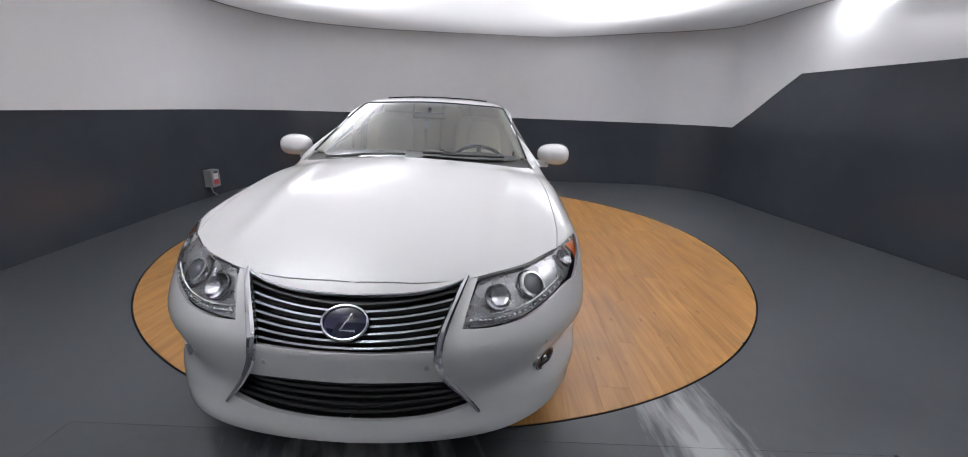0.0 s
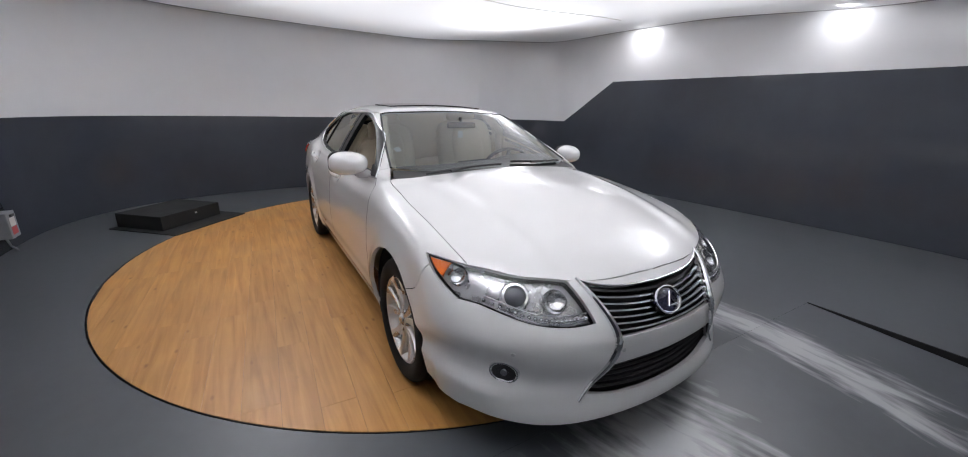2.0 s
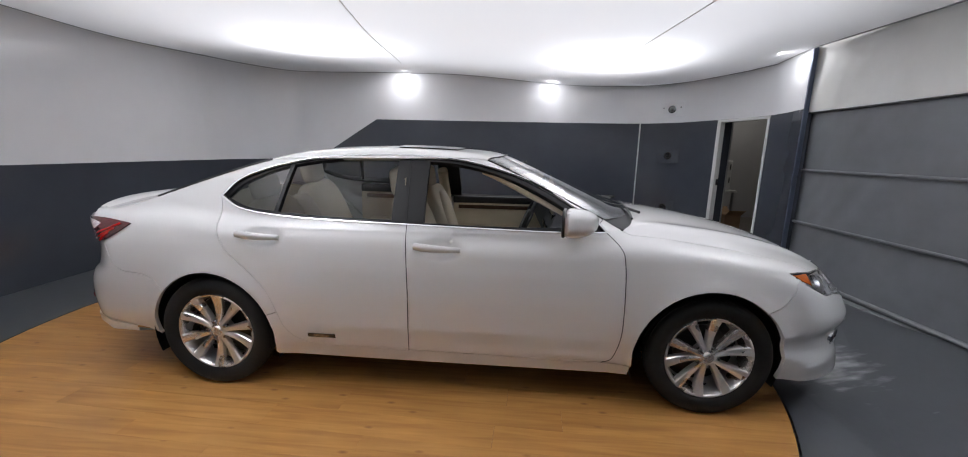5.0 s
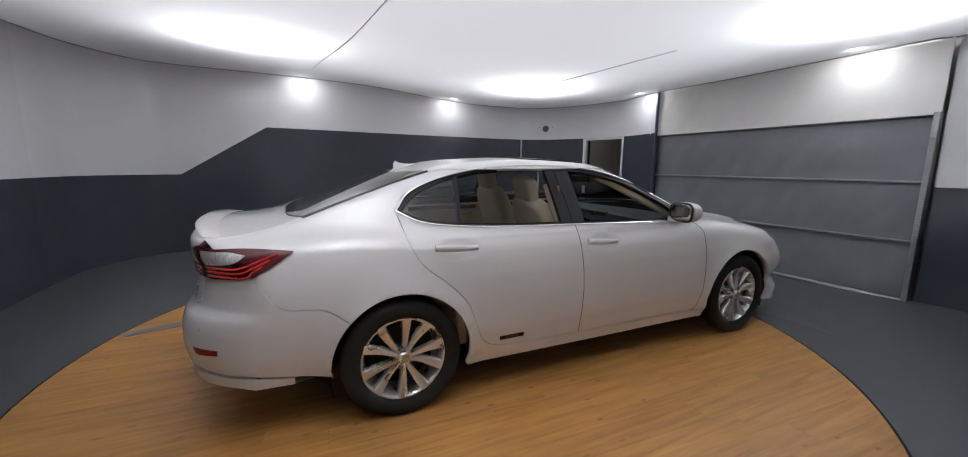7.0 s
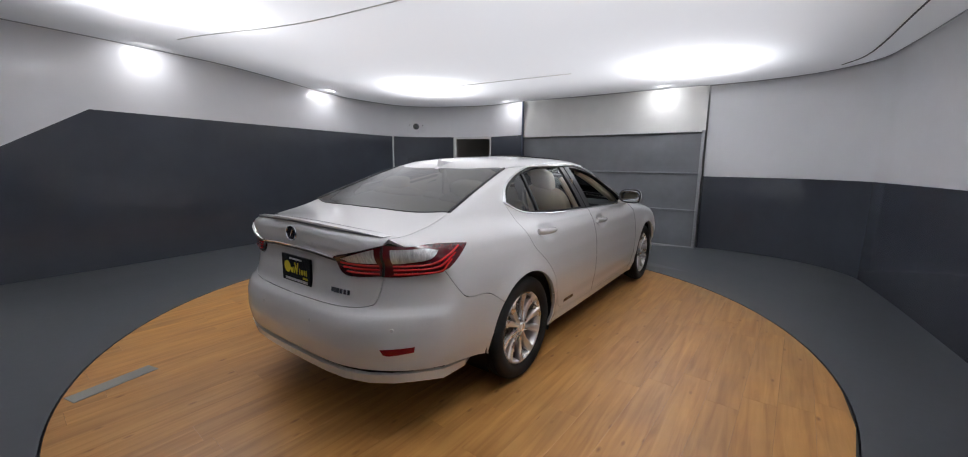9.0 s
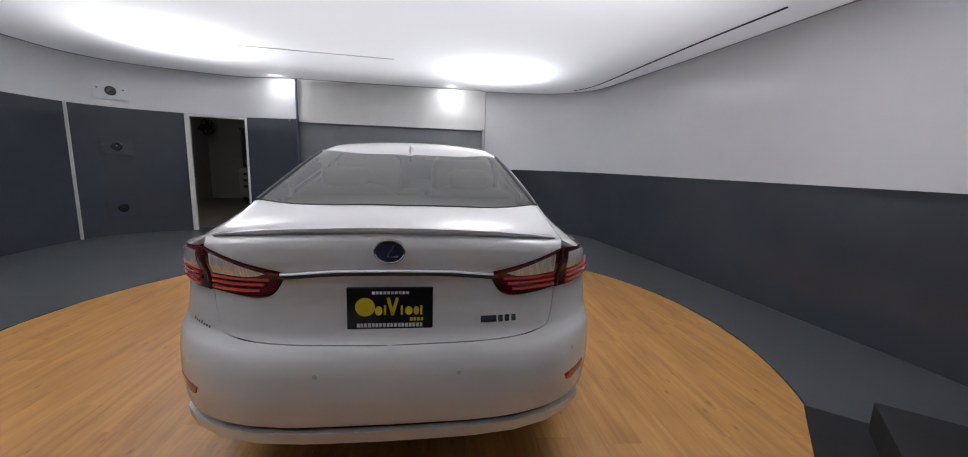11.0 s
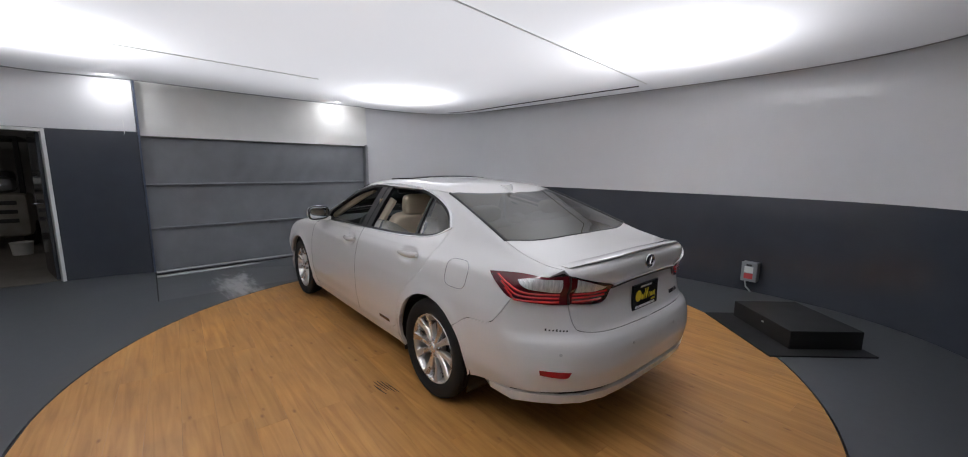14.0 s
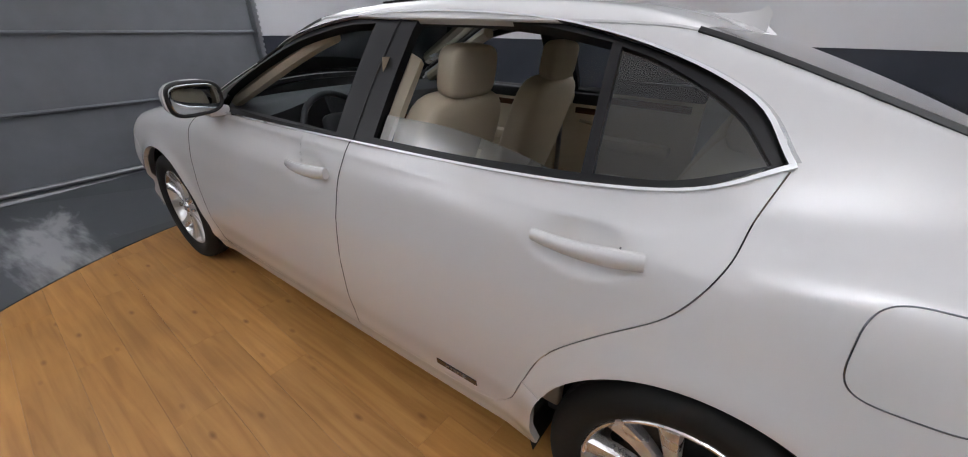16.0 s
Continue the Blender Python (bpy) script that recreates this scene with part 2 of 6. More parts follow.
def tube(bm, path, radius, n=8, closed=False, flat=1.0, up=(0, 0, 1)):
    pts = [Vector(p) for p in path]
    rad = radius if callable(radius) else (lambda i: radius)

    def ring(i, p):
        a = pts[(i - 1) % len(pts)] if (i or closed) else pts[0]
        b = pts[(i + 1) % len(pts)] if (i < len(pts) - 1 or closed) else pts[-1]
        d = (b - a).normalized()
        s = d.cross(Vector(up))
        s = s.normalized() if s.length > 1e-4 else d.orthogonal().normalized()
        u = s.cross(d)
        return [p + rad(i) * (math.cos(2 * math.pi * k / n) * s + flat * math.sin(2 * math.pi * k / n) * u) for k in range(n)]

    return sweep(bm, pts, ring, closed)


def lathe(bm, profile, n=48, axis="y"):
    """Profile points (r, h) turned round an axis."""
    loops = []
    for r, h in profile:
        loop = []
        for k in range(n):
            a = 2 * math.pi * k / n
            c, s = r * math.cos(a), r * math.sin(a)
            loop.append(bm.verts.new({"y": (c, h, s), "z": (c, s, h), "x": (h, c, s)}[axis]))
        loops.append(loop)
    for a, b in zip(loops, loops[1:]):
        for j in range(n):
            bm.faces.new((a[j], a[(j + 1) % n], b[(j + 1) % n], b[j]))
    return loops


def catmull(pts, per=8):
    """A smooth curve through points of any dimension."""
    p = [np.array(q, float) for q in pts]
    if len(p) == 2:
        return [p[0] + (p[1] - p[0]) * k / per for k in range(per + 1)]
    p = [2 * p[0] - p[1], *p, 2 * p[-1] - p[-2]]
    out = []
    for i in range(1, len(p) - 2):
        a, b, c, d = p[i - 1:i + 3]
        for k in range(per):
            t = k / per
            out.append(0.5 * (2 * b + (c - a) * t + (2 * a - 5 * b + 4 * c - d) * t * t + (3 * b - a - 3 * c + d) * t ** 3))
    return out + [p[-2]]


# ---- the room ----
# plan of the wall, anticlockwise seen from above, from the door round to the gate's left edge
CENTRE = Vector((-0.3, 0.8, 0))
LEFT_WALL = catmull([(-4.5, 3.0), (-4.42, 3.85), (-3.95, 4.5), (-3.3, 4.65), (-2.355, 4.70), (0.0, 4.93), (1.6, 5.05), (2.5, 5.05), (2.95, 4.9), (3.3, 4.58), (3.58, 4.05)], 10)
REAR_WALL = catmull([(-4.5, 3.0), (-4.45, 1.0), (-4.35, -0.8), (-4.2, -1.9), (-3.75, -2.85), (-3.0, -3.38), (-2.0, -3.52), (-0.5, -3.42), (1.0, -3.3), (2.6, -3.12), (3.3, -2.95), (3.78, -2.45), (3.97, -1.8), (4.0, -1.12)], 10)
DOOR_L, DOOR_R, POST = (3.6, 4.0), (3.9, 3.15), (3.76, 2.27)
TOP = 3.45


def ceiling_z(x, y):
    f = min(1, max(0, (y - 1.2) / 3)) * min(1, max(0, (1.8 - x) / 3))
    return 2.655 + 0.17 * f * f * (3 - 2 * f)


def split_height(x, y):
    """Where the dark lower panels end."""
    if y > 0 and x > -2.355:
        return 1.975
    if y > 0 and x > -3.56 and y > 3:
        return 1.205 + (x + 3.56) / 1.205 * 0.77
    return 1.205


def wall_sheet(name, path, z_low, z_high, material, label, thick=0.08, proud=0.0):
    """A wall along a plan line, with thickness to the outside; its edges may follow a height for each point."""
    bm = bmesh.new()
    pts = [Vector((p[0], p[1], 0)) for p in path]

    def ring(i, p):
        d = (pts[min(i + 1, len(pts) - 1)] - pts[max(i - 1, 0)]).normalized()
        s = d.cross(Vector((0, 0, 1)))
        if s.dot(p - CENTRE) < 0:
            s = -s
        lo, hi = z_low(p.x, p.y), z_high(p.x, p.y)
        a, b = p - s * proud, p + s * thick
        return [Vector((a.x, a.y, lo)), Vector((a.x, a.y, hi)), Vector((b.x, b.y, hi)), Vector((b.x, b.y, lo))]

    sweep(bm, pts, ring)
    ob = part(name, bm, material, smooth=True)
    return tagged(ob, label, "wall", kind="structure")


def cut_path(path):
    """The left wall's line with points at the bends of the colour split."""
    out = []
    for a, b in zip(path, path[1:]):
        out.append(a)
        for x in (-3.56, -2.355):
            if (a[0] - x) * (b[0] - x) < 0 and a[1] > 4:
                f = (x - a[0]) / (b[0] - a[0])
                out.append(a + (b - a) * f)
    return out + [path[-1]]


left = cut_path(LEFT_WALL)
wall_sheet("wall_left_lower", left, lambda x, y: -0.02, split_height, WALLDARK, "glossy dark slate lower wall panels, curved at the corners")
wall_sheet("wall_left_upper", left, split_height, lambda x, y: TOP, WALLWHITE, "glossy white upper wall panels with hazy reflections", proud=0.006)
wall_sheet("wall_rear_lower", REAR_WALL, lambda x, y: -0.02, lambda x, y: 1.205, WALLDARK, "glossy dark slate lower wall panels along the curved rear")
wall_sheet("wall_rear_upper", REAR_WALL, lambda x, y: 1.205, lambda x, y: TOP, WALLWHITE, "glossy white upper wall panels along the curved rear", proud=0.006)
# wall beside and over the doorway
wall_sheet("wall_door_upper", [LEFT_WALL[-1], DOOR_L, (3.78, 3.6), DOOR_R, (3.86, 2.7), POST], lambda x, y: 1.975, lambda x, y: TOP, WALLWHITE, "white upper wall panels over the doorway", proud=0.006)
wall_sheet("wall_door_lower", [DOOR_R, (3.86, 2.7), POST], lambda x, y: -0.15, lambda x, y: 1.975, WALLDARK, "dark slate wall panel between doorway and gate")
wall_sheet("wall_door_side", [LEFT_WALL[-1], np.array(DOOR_L)], lambda x, y: -0.02, lambda x, y: 1.97, WALLDARK, "narrow dark slate wall strip beside the door frame", thick=0.3)
wall_sheet("wall_gate_side", [(4.0, -1.12), (4.04, -1.12)], lambda x, y: -0.15, lambda x, y: TOP, WALLWHITE, "white wall end beside the gate")

# ceiling cloth, with a narrow gap along the walls
bm = bmesh.new()
outline = [*[p for p in LEFT_WALL[:-1]], np.array(DOOR_L), np.array((3.78, 3.6)), np.array(DOOR_R), np.array(POST), np.array((3.88, 1.0)), np.array((3.9, -1.0)), *[p for p in REAR_WALL[::-1][:-1]]]
loops = []
for k in range(25):
    f = k / 24
    loop = []
    for p in outline:
        d = Vector((p[0], p[1], 0)) - CENTRE
        q = CENTRE + d * (1 - GAP / d.length) * (1 - (1 - f) ** 1.0 if k else 0.0)
        loop.append((q.x, q.y))
    loops.append(loop)
c = bm.verts.new((CENTRE.x, CENTRE.y, ceiling_z(CENTRE.x, CENTRE.y)))
rows = [[bm.verts.new((x, y, ceiling_z(x, y) + 0.012 * noise.noise((x * 0.6, y * 0.6, 3)))) for x, y in loop] for loop in loops[1:]]
for j in range(len(outline)):
    bm.faces.new((c, rows[0][j], rows[0][(j + 1) % len(outline)]))
for a, b in zip(rows, rows[1:]):
    for j in range(len(outline)):
        bm.faces.new((a[j], b[j], b[(j + 1) % len(outline)], a[(j + 1) % len(outline)]))
tagged(part("ceiling", bm, CLOTH, smooth=True), "stretched white translucent ceiling cloth lit from above", "ceiling", kind="structure")
# unseen slab added to close off the lit space above the cloth
tagged(part("roof_slab", boxmesh(-4.9, 4.6, -4.0, 5.5, TOP, TOP + 0.1), PLENUM), "unseen grey slab added above the ceiling cloth", "roof", kind="structure")

# turntable and floor
TABLE, RADIUS = Vector((-0.67, 0.18, 0)), 2.755
SLOPE = (2.13, 4.25, -1.3, 2.25)   # the floor falls towards the gate inside this strip
DROP = 0.125


def inside_loops(xs, ys, loops):
    """Whether the middle of some points lies inside outlines and outside their holes."""
    x, y, odd = sum(xs) / len(xs), sum(ys) / len(ys), False
    for loop in loops:
        for (ax, ay, *_), (bx, by, *_) in zip(loop, list(loop[1:]) + [loop[0]]):
            if (ay > y) != (by > y) and x < ax + (y - ay) / (by - ay) * (bx - ax):
                odd = not odd
    return odd


def flat_sheet(loops, inner=(), kind=4):
    """Triangles over outlines with holes."""
    from mathutils.geometry import delaunay_2d_cdt
    co, edges = [], []
    for loop in loops:
        k = len(co)
        co += [Vector((p[0], p[1])) for p in loop]
        edges += [(k + j, k + (j + 1) % len(loop)) for j in range(len(loop))]
    co += [Vector((p[0], p[1])) for p in inner]
    v, e, f, *_ = delaunay_2d_cdt(co, edges, [], 1, 1e-6)
    return v, [t for t in f if inside_loops(sum(((v[i].x, v[i].y) for i in t), ())[0::2], sum(((v[i].x, v[i].y) for i in t), ())[1::2], loops)]


def arc(c, r, n, a0=0.0, a1=2 * math.pi, full=True):
    return [(c[0] + r * math.cos(a0 + (a1 - a0) * k / (n if full else n - 1)), c[1] + r * math.sin(a0 + (a1 - a0) * k / (n if full else n - 1))) for k in range(n)]


hole = arc(TABLE, RADIUS + 0.010, 128)
strip = [(SLOPE[0], SLOPE[2]), (SLOPE[1], SLOPE[2]), (SLOPE[1], SLOPE[3]), (SLOPE[0], SLOPE[3])]
v, f = flat_sheet([[(-5.2, -4.2), (9.5, -4.2), (9.5, 7.0), (-5.2, 7.0)], hole, strip])
bm = bmesh.new()
vs = [bm.verts.new((p.x, p.y, 0)) for p in v]
for q in f:
    bm.faces.new([vs[k] for k in q])
for loop, depth in ((hole, -0.06),):
    a = [bm.verts.new((*p, 0)) for p in loop]
    b = [bm.verts.new((*p, depth)) for p in loop]
    for j in range(len(loop)):
        bm.faces.new((a[j], a[(j + 1) % len(loop)], b[(j + 1) % len(loop)], b[j]))
floor = tagged(part("floor", bm, FLOORGREY), "worn dark grey painted floor with scuffs", "floor", kind="structure")
bm = bmesh.new()
x0, x1, y0, y1 = SLOPE
a = [bm.verts.new(p) for p in ((x0, y0, -0.001), (x0, y1, -0.001), (x1, y1, -DROP), (x1, y0, -0.002))]
bm.faces.new(a)
floor_slope = tagged(part("floor_slope", bm, FLOORGREY), "grey painted floor sloping down to the canvas gate", "floor", kind="structure")
bm = bmesh.new()
for y, t in ((y1, 0.012),):
    vs = [bm.verts.new(p) for p in ((x0, y, 0.004), (x1, y, 0.004), (x1, y, -DROP - 0.02), (x0, y, -0.02), (x0, y - t, 0.004), (x1, y - t, 0.004), (x1, y - t, -DROP - 0.02), (x0, y - t, -0.02))]
    for q in ((0, 1, 2, 3), (4, 7, 6, 5), (0, 4, 5, 1), (3, 2, 6, 7), (0, 3, 7, 4), (1, 5, 6, 2)):
        bm.faces.new([vs[k] for k in q])
tagged(part("step_edge", bm, MATTBLACK), "black rubber edging along the step beside the slope", "trim", kind="structure")
bm = bmesh.new()
r0 = arc(TABLE, RADIUS + 0.06, 96)
bm.faces.new([bm.verts.new((*p, -0.06)) for p in r0])
tagged(part("turntable_pit", bm, MATTBLACK), "dark gap round the turntable", "floor", kind="structure")
bm = bmesh.new()
r0 = arc(TABLE, RADIUS, 128)
lo, hi = [bm.verts.new((*p, -0.05)) for p in r0], [bm.verts.new((*p, -0.004)) for p in r0]
bm.faces.new(hi)
for j in range(128):
    bm.faces.new((lo[j], lo[(j + 1) % 128], hi[(j + 1) % 128], hi[j]))
turntable = tagged(part("turntable", bm, MATTBLACK), "round turntable deck laid with light maple planks", "turntable")


# ---- the car: one smooth body form, cut into panels ----
def smooth_curve(pts, width=0.06):
    """A function through knots with its corners rounded off."""
    xs, ys = zip(*sorted(pts))
    grid = np.arange(xs[0] - 0.5, xs[-1] + 0.5, 0.005)
    val = np.interp(grid, xs, ys)
    lo, hi = (ys[1] - ys[0]) / (xs[1] - xs[0]), (ys[-1] - ys[-2]) / (xs[-1] - xs[-2])
    val = np.where(grid < xs[0], ys[0] + lo * (grid - xs[0]), np.where(grid > xs[-1], ys[-1] + hi * (grid - xs[-1]), val))
    k = np.exp(-0.5 * (np.arange(-60, 61) * 0.005 / width) ** 2)
    pad = np.concatenate([val[0] + (val[1] - val[0]) * np.arange(-60, 0), val, val[-1] + (val[-1] - val[-2]) * np.arange(1, 61)])
    val = np.convolve(pad, k / k.sum(), "valid")
    return lambda q: np.interp(q, grid, val)


half_width = smooth_curve([(-2.6, 0.80), (-2.0, 0.868), (-1.4, 0.905), (-0.5, 0.908), (0.5, 0.908), (1.4, 0.912), (1.9, 0.905), (2.5, 0.86)], 0.15)
side_inset = smooth_curve([(0.1, 0.10), (0.22, 0.055), (0.30, 0.035), (0.42, 0.008), (0.60, 0.0), (0.75, 0.008), (0.86, 0.028), (0.94, 0.050), (1.0, 0.085), (1.06, 0.15)], 0.016)
deck_line = smooth_curve([(-2.7, 1.03), (-2.43, 1.045), (-2.2, 1.062), (-1.95, 1.085), (-1.6, 1.10), (-1.2, 1.035), (0.6, 1.025), (0.9, 1.055), (1.15, 1.05), (1.52, 1.0), (1.75, 0.955), (1.96, 0.895), (2.12, 0.835), (2.24, 0.785), (2.5, 0.65)], 0.07)
nose_line = smooth_curve([(0.08, 2.32), (0.16, 2.40), (0.20, 2.435), (0.25, 2.437), (0.30, 2.415), (0.38, 2.405), (0.46, 2.425), (0.57, 2.425), (0.64, 2.385), (0.70, 2.34), (0.76, 2.285), (0.80, 2.235), (0.85, 2.16), (0.95, 1.95)], 0.02)
tail_line = smooth_curve([(0.10, -2.28), (0.20, -2.36), (0.30, -2.43), (0.38, -2.475), (0.48, -2.495), (0.58, -2.49), (0.645, -2.468), (0.67, -2.425), (0.72, -2.41), (0.80, -2.395), (0.89, -2.395), (0.93, -2.42), (1.0, -2.42), (1.06, -2.405), (1.2, -2.36)], 0.014)
roof_line = smooth_curve([(-2.0, 1.18), (-1.6, 1.30), (-1.25, 1.382), (-0.9, 1.426), (-0.45, 1.447), (0.0, 1.432), (0.27, 1.405), (0.6, 1.33), (1.0, 1.2)], 0.12)
cabin_half = smooth_curve([(-2.3, 0.66), (-1.9, 0.72), (-1.39, 0.778), (-0.8, 0.808), (0.0, 0.815), (0.8, 0.80), (1.4, 0.77)], 0.15)


def smax(a, b, k):
    h = np.clip(0.5 + 0.5 * (a - b) / k, 0, 1)
    return b + (a - b) * h + k * h * (1 - h)


def smin(a, b, k):
    return -smax(-a, -b, k)


def body(p):
    """Below zero inside the car's outer form."""
    x, y, z = p[..., 0], np.abs(p[..., 1]), p[..., 2]
    arch = 0.0
    for cx in (1.385, -1.405):
        r = np.hypot(x - cx, z - 0.33)
        arch = arch + 0.016 * np.exp(-((r - 0.375) / 0.055) ** 2)
    cup = 0.0
    for cx, cz in ((-0.06, 0.888), (-1.085, 0.920)):
        r2 = ((x - cx) / 0.105) ** 2 + ((z - cz) / 0.050) ** 2
        cup = cup + 0.032 * np.exp(-r2 ** 2)
    crease = 0.006 * np.exp(-((z - 0.30) / 0.035) ** 2) * (np.abs(x) < 1.05)
    wing = np.clip((x - 1.70) / 0.18, 0, 1) * np.clip((0.55 - z) / 0.15, 0, 1)
    hollow = 0.012 * np.clip((x - 1.80) / 0.2, 0, 1) * np.exp(-((z - 0.42) / 0.06) ** 2)
    sides = y - (half_width(x) - side_inset(z) * (1 + 0.25 * np.clip((np.abs(x) - 1.2), 0, 1)) * (1 - 0.4 * wing) - hollow + arch + crease - cup)
    hood_bulge = 0.012 * np.exp(-((y - 0.50 - 0.09 * np.clip(1.9 - x, 0, 1)) / 0.06) ** 2) * np.clip((x - 1.0) / 0.2, 0, 1)
    top = z - (deck_line(x) - np.where(x > 0, 0.145, 0.10) * y ** 2 + hood_bulge)
    yn = np.minimum(y, 1.0)
    lip = np.clip((0.35 - z) / 0.12, 0, 1)
    lip = lip * lip * (3 - 2 * lip)
    fog = np.exp(-((z - 0.43) / 0.075) ** 2)
    front = (x - (nose_line(z) - 0.048 - 0.25 * yn ** 2 - (0.12 + 0.05 * lip) * (yn / 0.8) ** 6 - 0.10 * fog * (yn / 0.8) ** 5)) * 0.85
    rear = ((tail_line(z) + 0.26 * (yn / 0.8) ** 4.6) - x)
    low = smax(smax(sides, top, 0.075), smax(front, -10 - x, 0.01), 0.05)
    low = smax(low, rear, 0.035)
    zw, zr = np.maximum(z, 1.0), np.maximum(z, 1.03)
    ch = y - (cabin_half(x) - 0.55 * (np.maximum(z, 0.97) - 1.0) - 0.25 * np.clip(z - 1.0, 0, 1) ** 2)
    rt = z - (roof_line(x) - 0.11 * y ** 2)
    ws = (x - (1.10 - 2.36 * (zw - 1.04) - 0.5 * y ** 2)) * 0.39
    rg = ((-1.93 + 2.9 * (zr - 1.10) - 0.02 + 0.16 * y ** 2) - x) * 0.33
    cab = smax(smax(ch * 0.86, rt, 0.075), smax(ws, rg, 0.005), 0.03)
    return smin(low, cab, 0.045)


def cast(origins, way, reach=3.0, steps=160):
    """First meeting of rays with the form, for many rays at once."""
    o, way = np.asarray(origins, float), np.asarray(way, float)
    way = way / np.linalg.norm(way)
    ts = np.linspace(0, reach, steps)
    inside = np.full(len(o), steps - 1)
    done = np.zeros(len(o), bool)
    for k, t in enumerate(ts):
        hit = (body(o + way * t) < 0) & ~done
        inside[hit] = k
        done |= hit
        if done.all():
            break
    hi = ts[inside]
    lo = ts[np.maximum(inside - 1, 0)]
    for _ in range(22):
        mid = (lo + hi) / 2
        neg = body(o + way * mid[:, None]) < 0
        hi, lo = np.where(neg, mid, hi), np.where(neg, lo, mid)
    return o + way * hi[:, None], done


def gradient(p, h=0.004):
    g = np.stack([body(p + d) - body(p - d) for d in np.eye(3) * h], -1)
    return g / np.maximum(np.linalg.norm(g, axis=-1, keepdims=True), 1e-9)


def on_body(kind, pts):
    """Points on the form: 's' from the left side (x, z), 't' from above (x, y), 'f' from the front (y, z), 'r' from behind (y, z)."""
    p = np.asarray(pts, float)
    one = np.ones(len(p))
    o, d = {"s": (lambda: np.stack([p[:, 0], 1.6 * one, p[:, 1]], -1), (0, -1, 0)), "t": (lambda: np.stack([p[:, 0], p[:, 1], 2.2 * one], -1), (0, 0, -1)),
            "f": (lambda: np.stack([3.2 * one, p[:, 0], p[:, 1]], -1), (-1, 0, 0)), "r": (lambda: np.stack([-3.2 * one, p[:, 0], p[:, 1]], -1), (1, 0, 0))}[kind]
    return cast(o(), d)[0]


def edge3d(edges, per=10):
    """A closed outline on the form from a list of edges (kind, points)."""
    out = []
    for kind, pts in edges:
        q = on_body(kind, catmull(pts, per))
        if out and np.linalg.norm(out[-1][-1] - q[0]) < 0.004:
            q = q[1:]
        out.append(q)
    q = np.concatenate(out)
    keep = [0]
    for i in range(1, len(q)):
        if np.linalg.norm(q[i] - q[keep[-1]]) > 0.004:
            keep.append(i)
    q = q[keep]
    return q[:-1] if np.linalg.norm(q[0] - q[-1]) < 0.004 else q


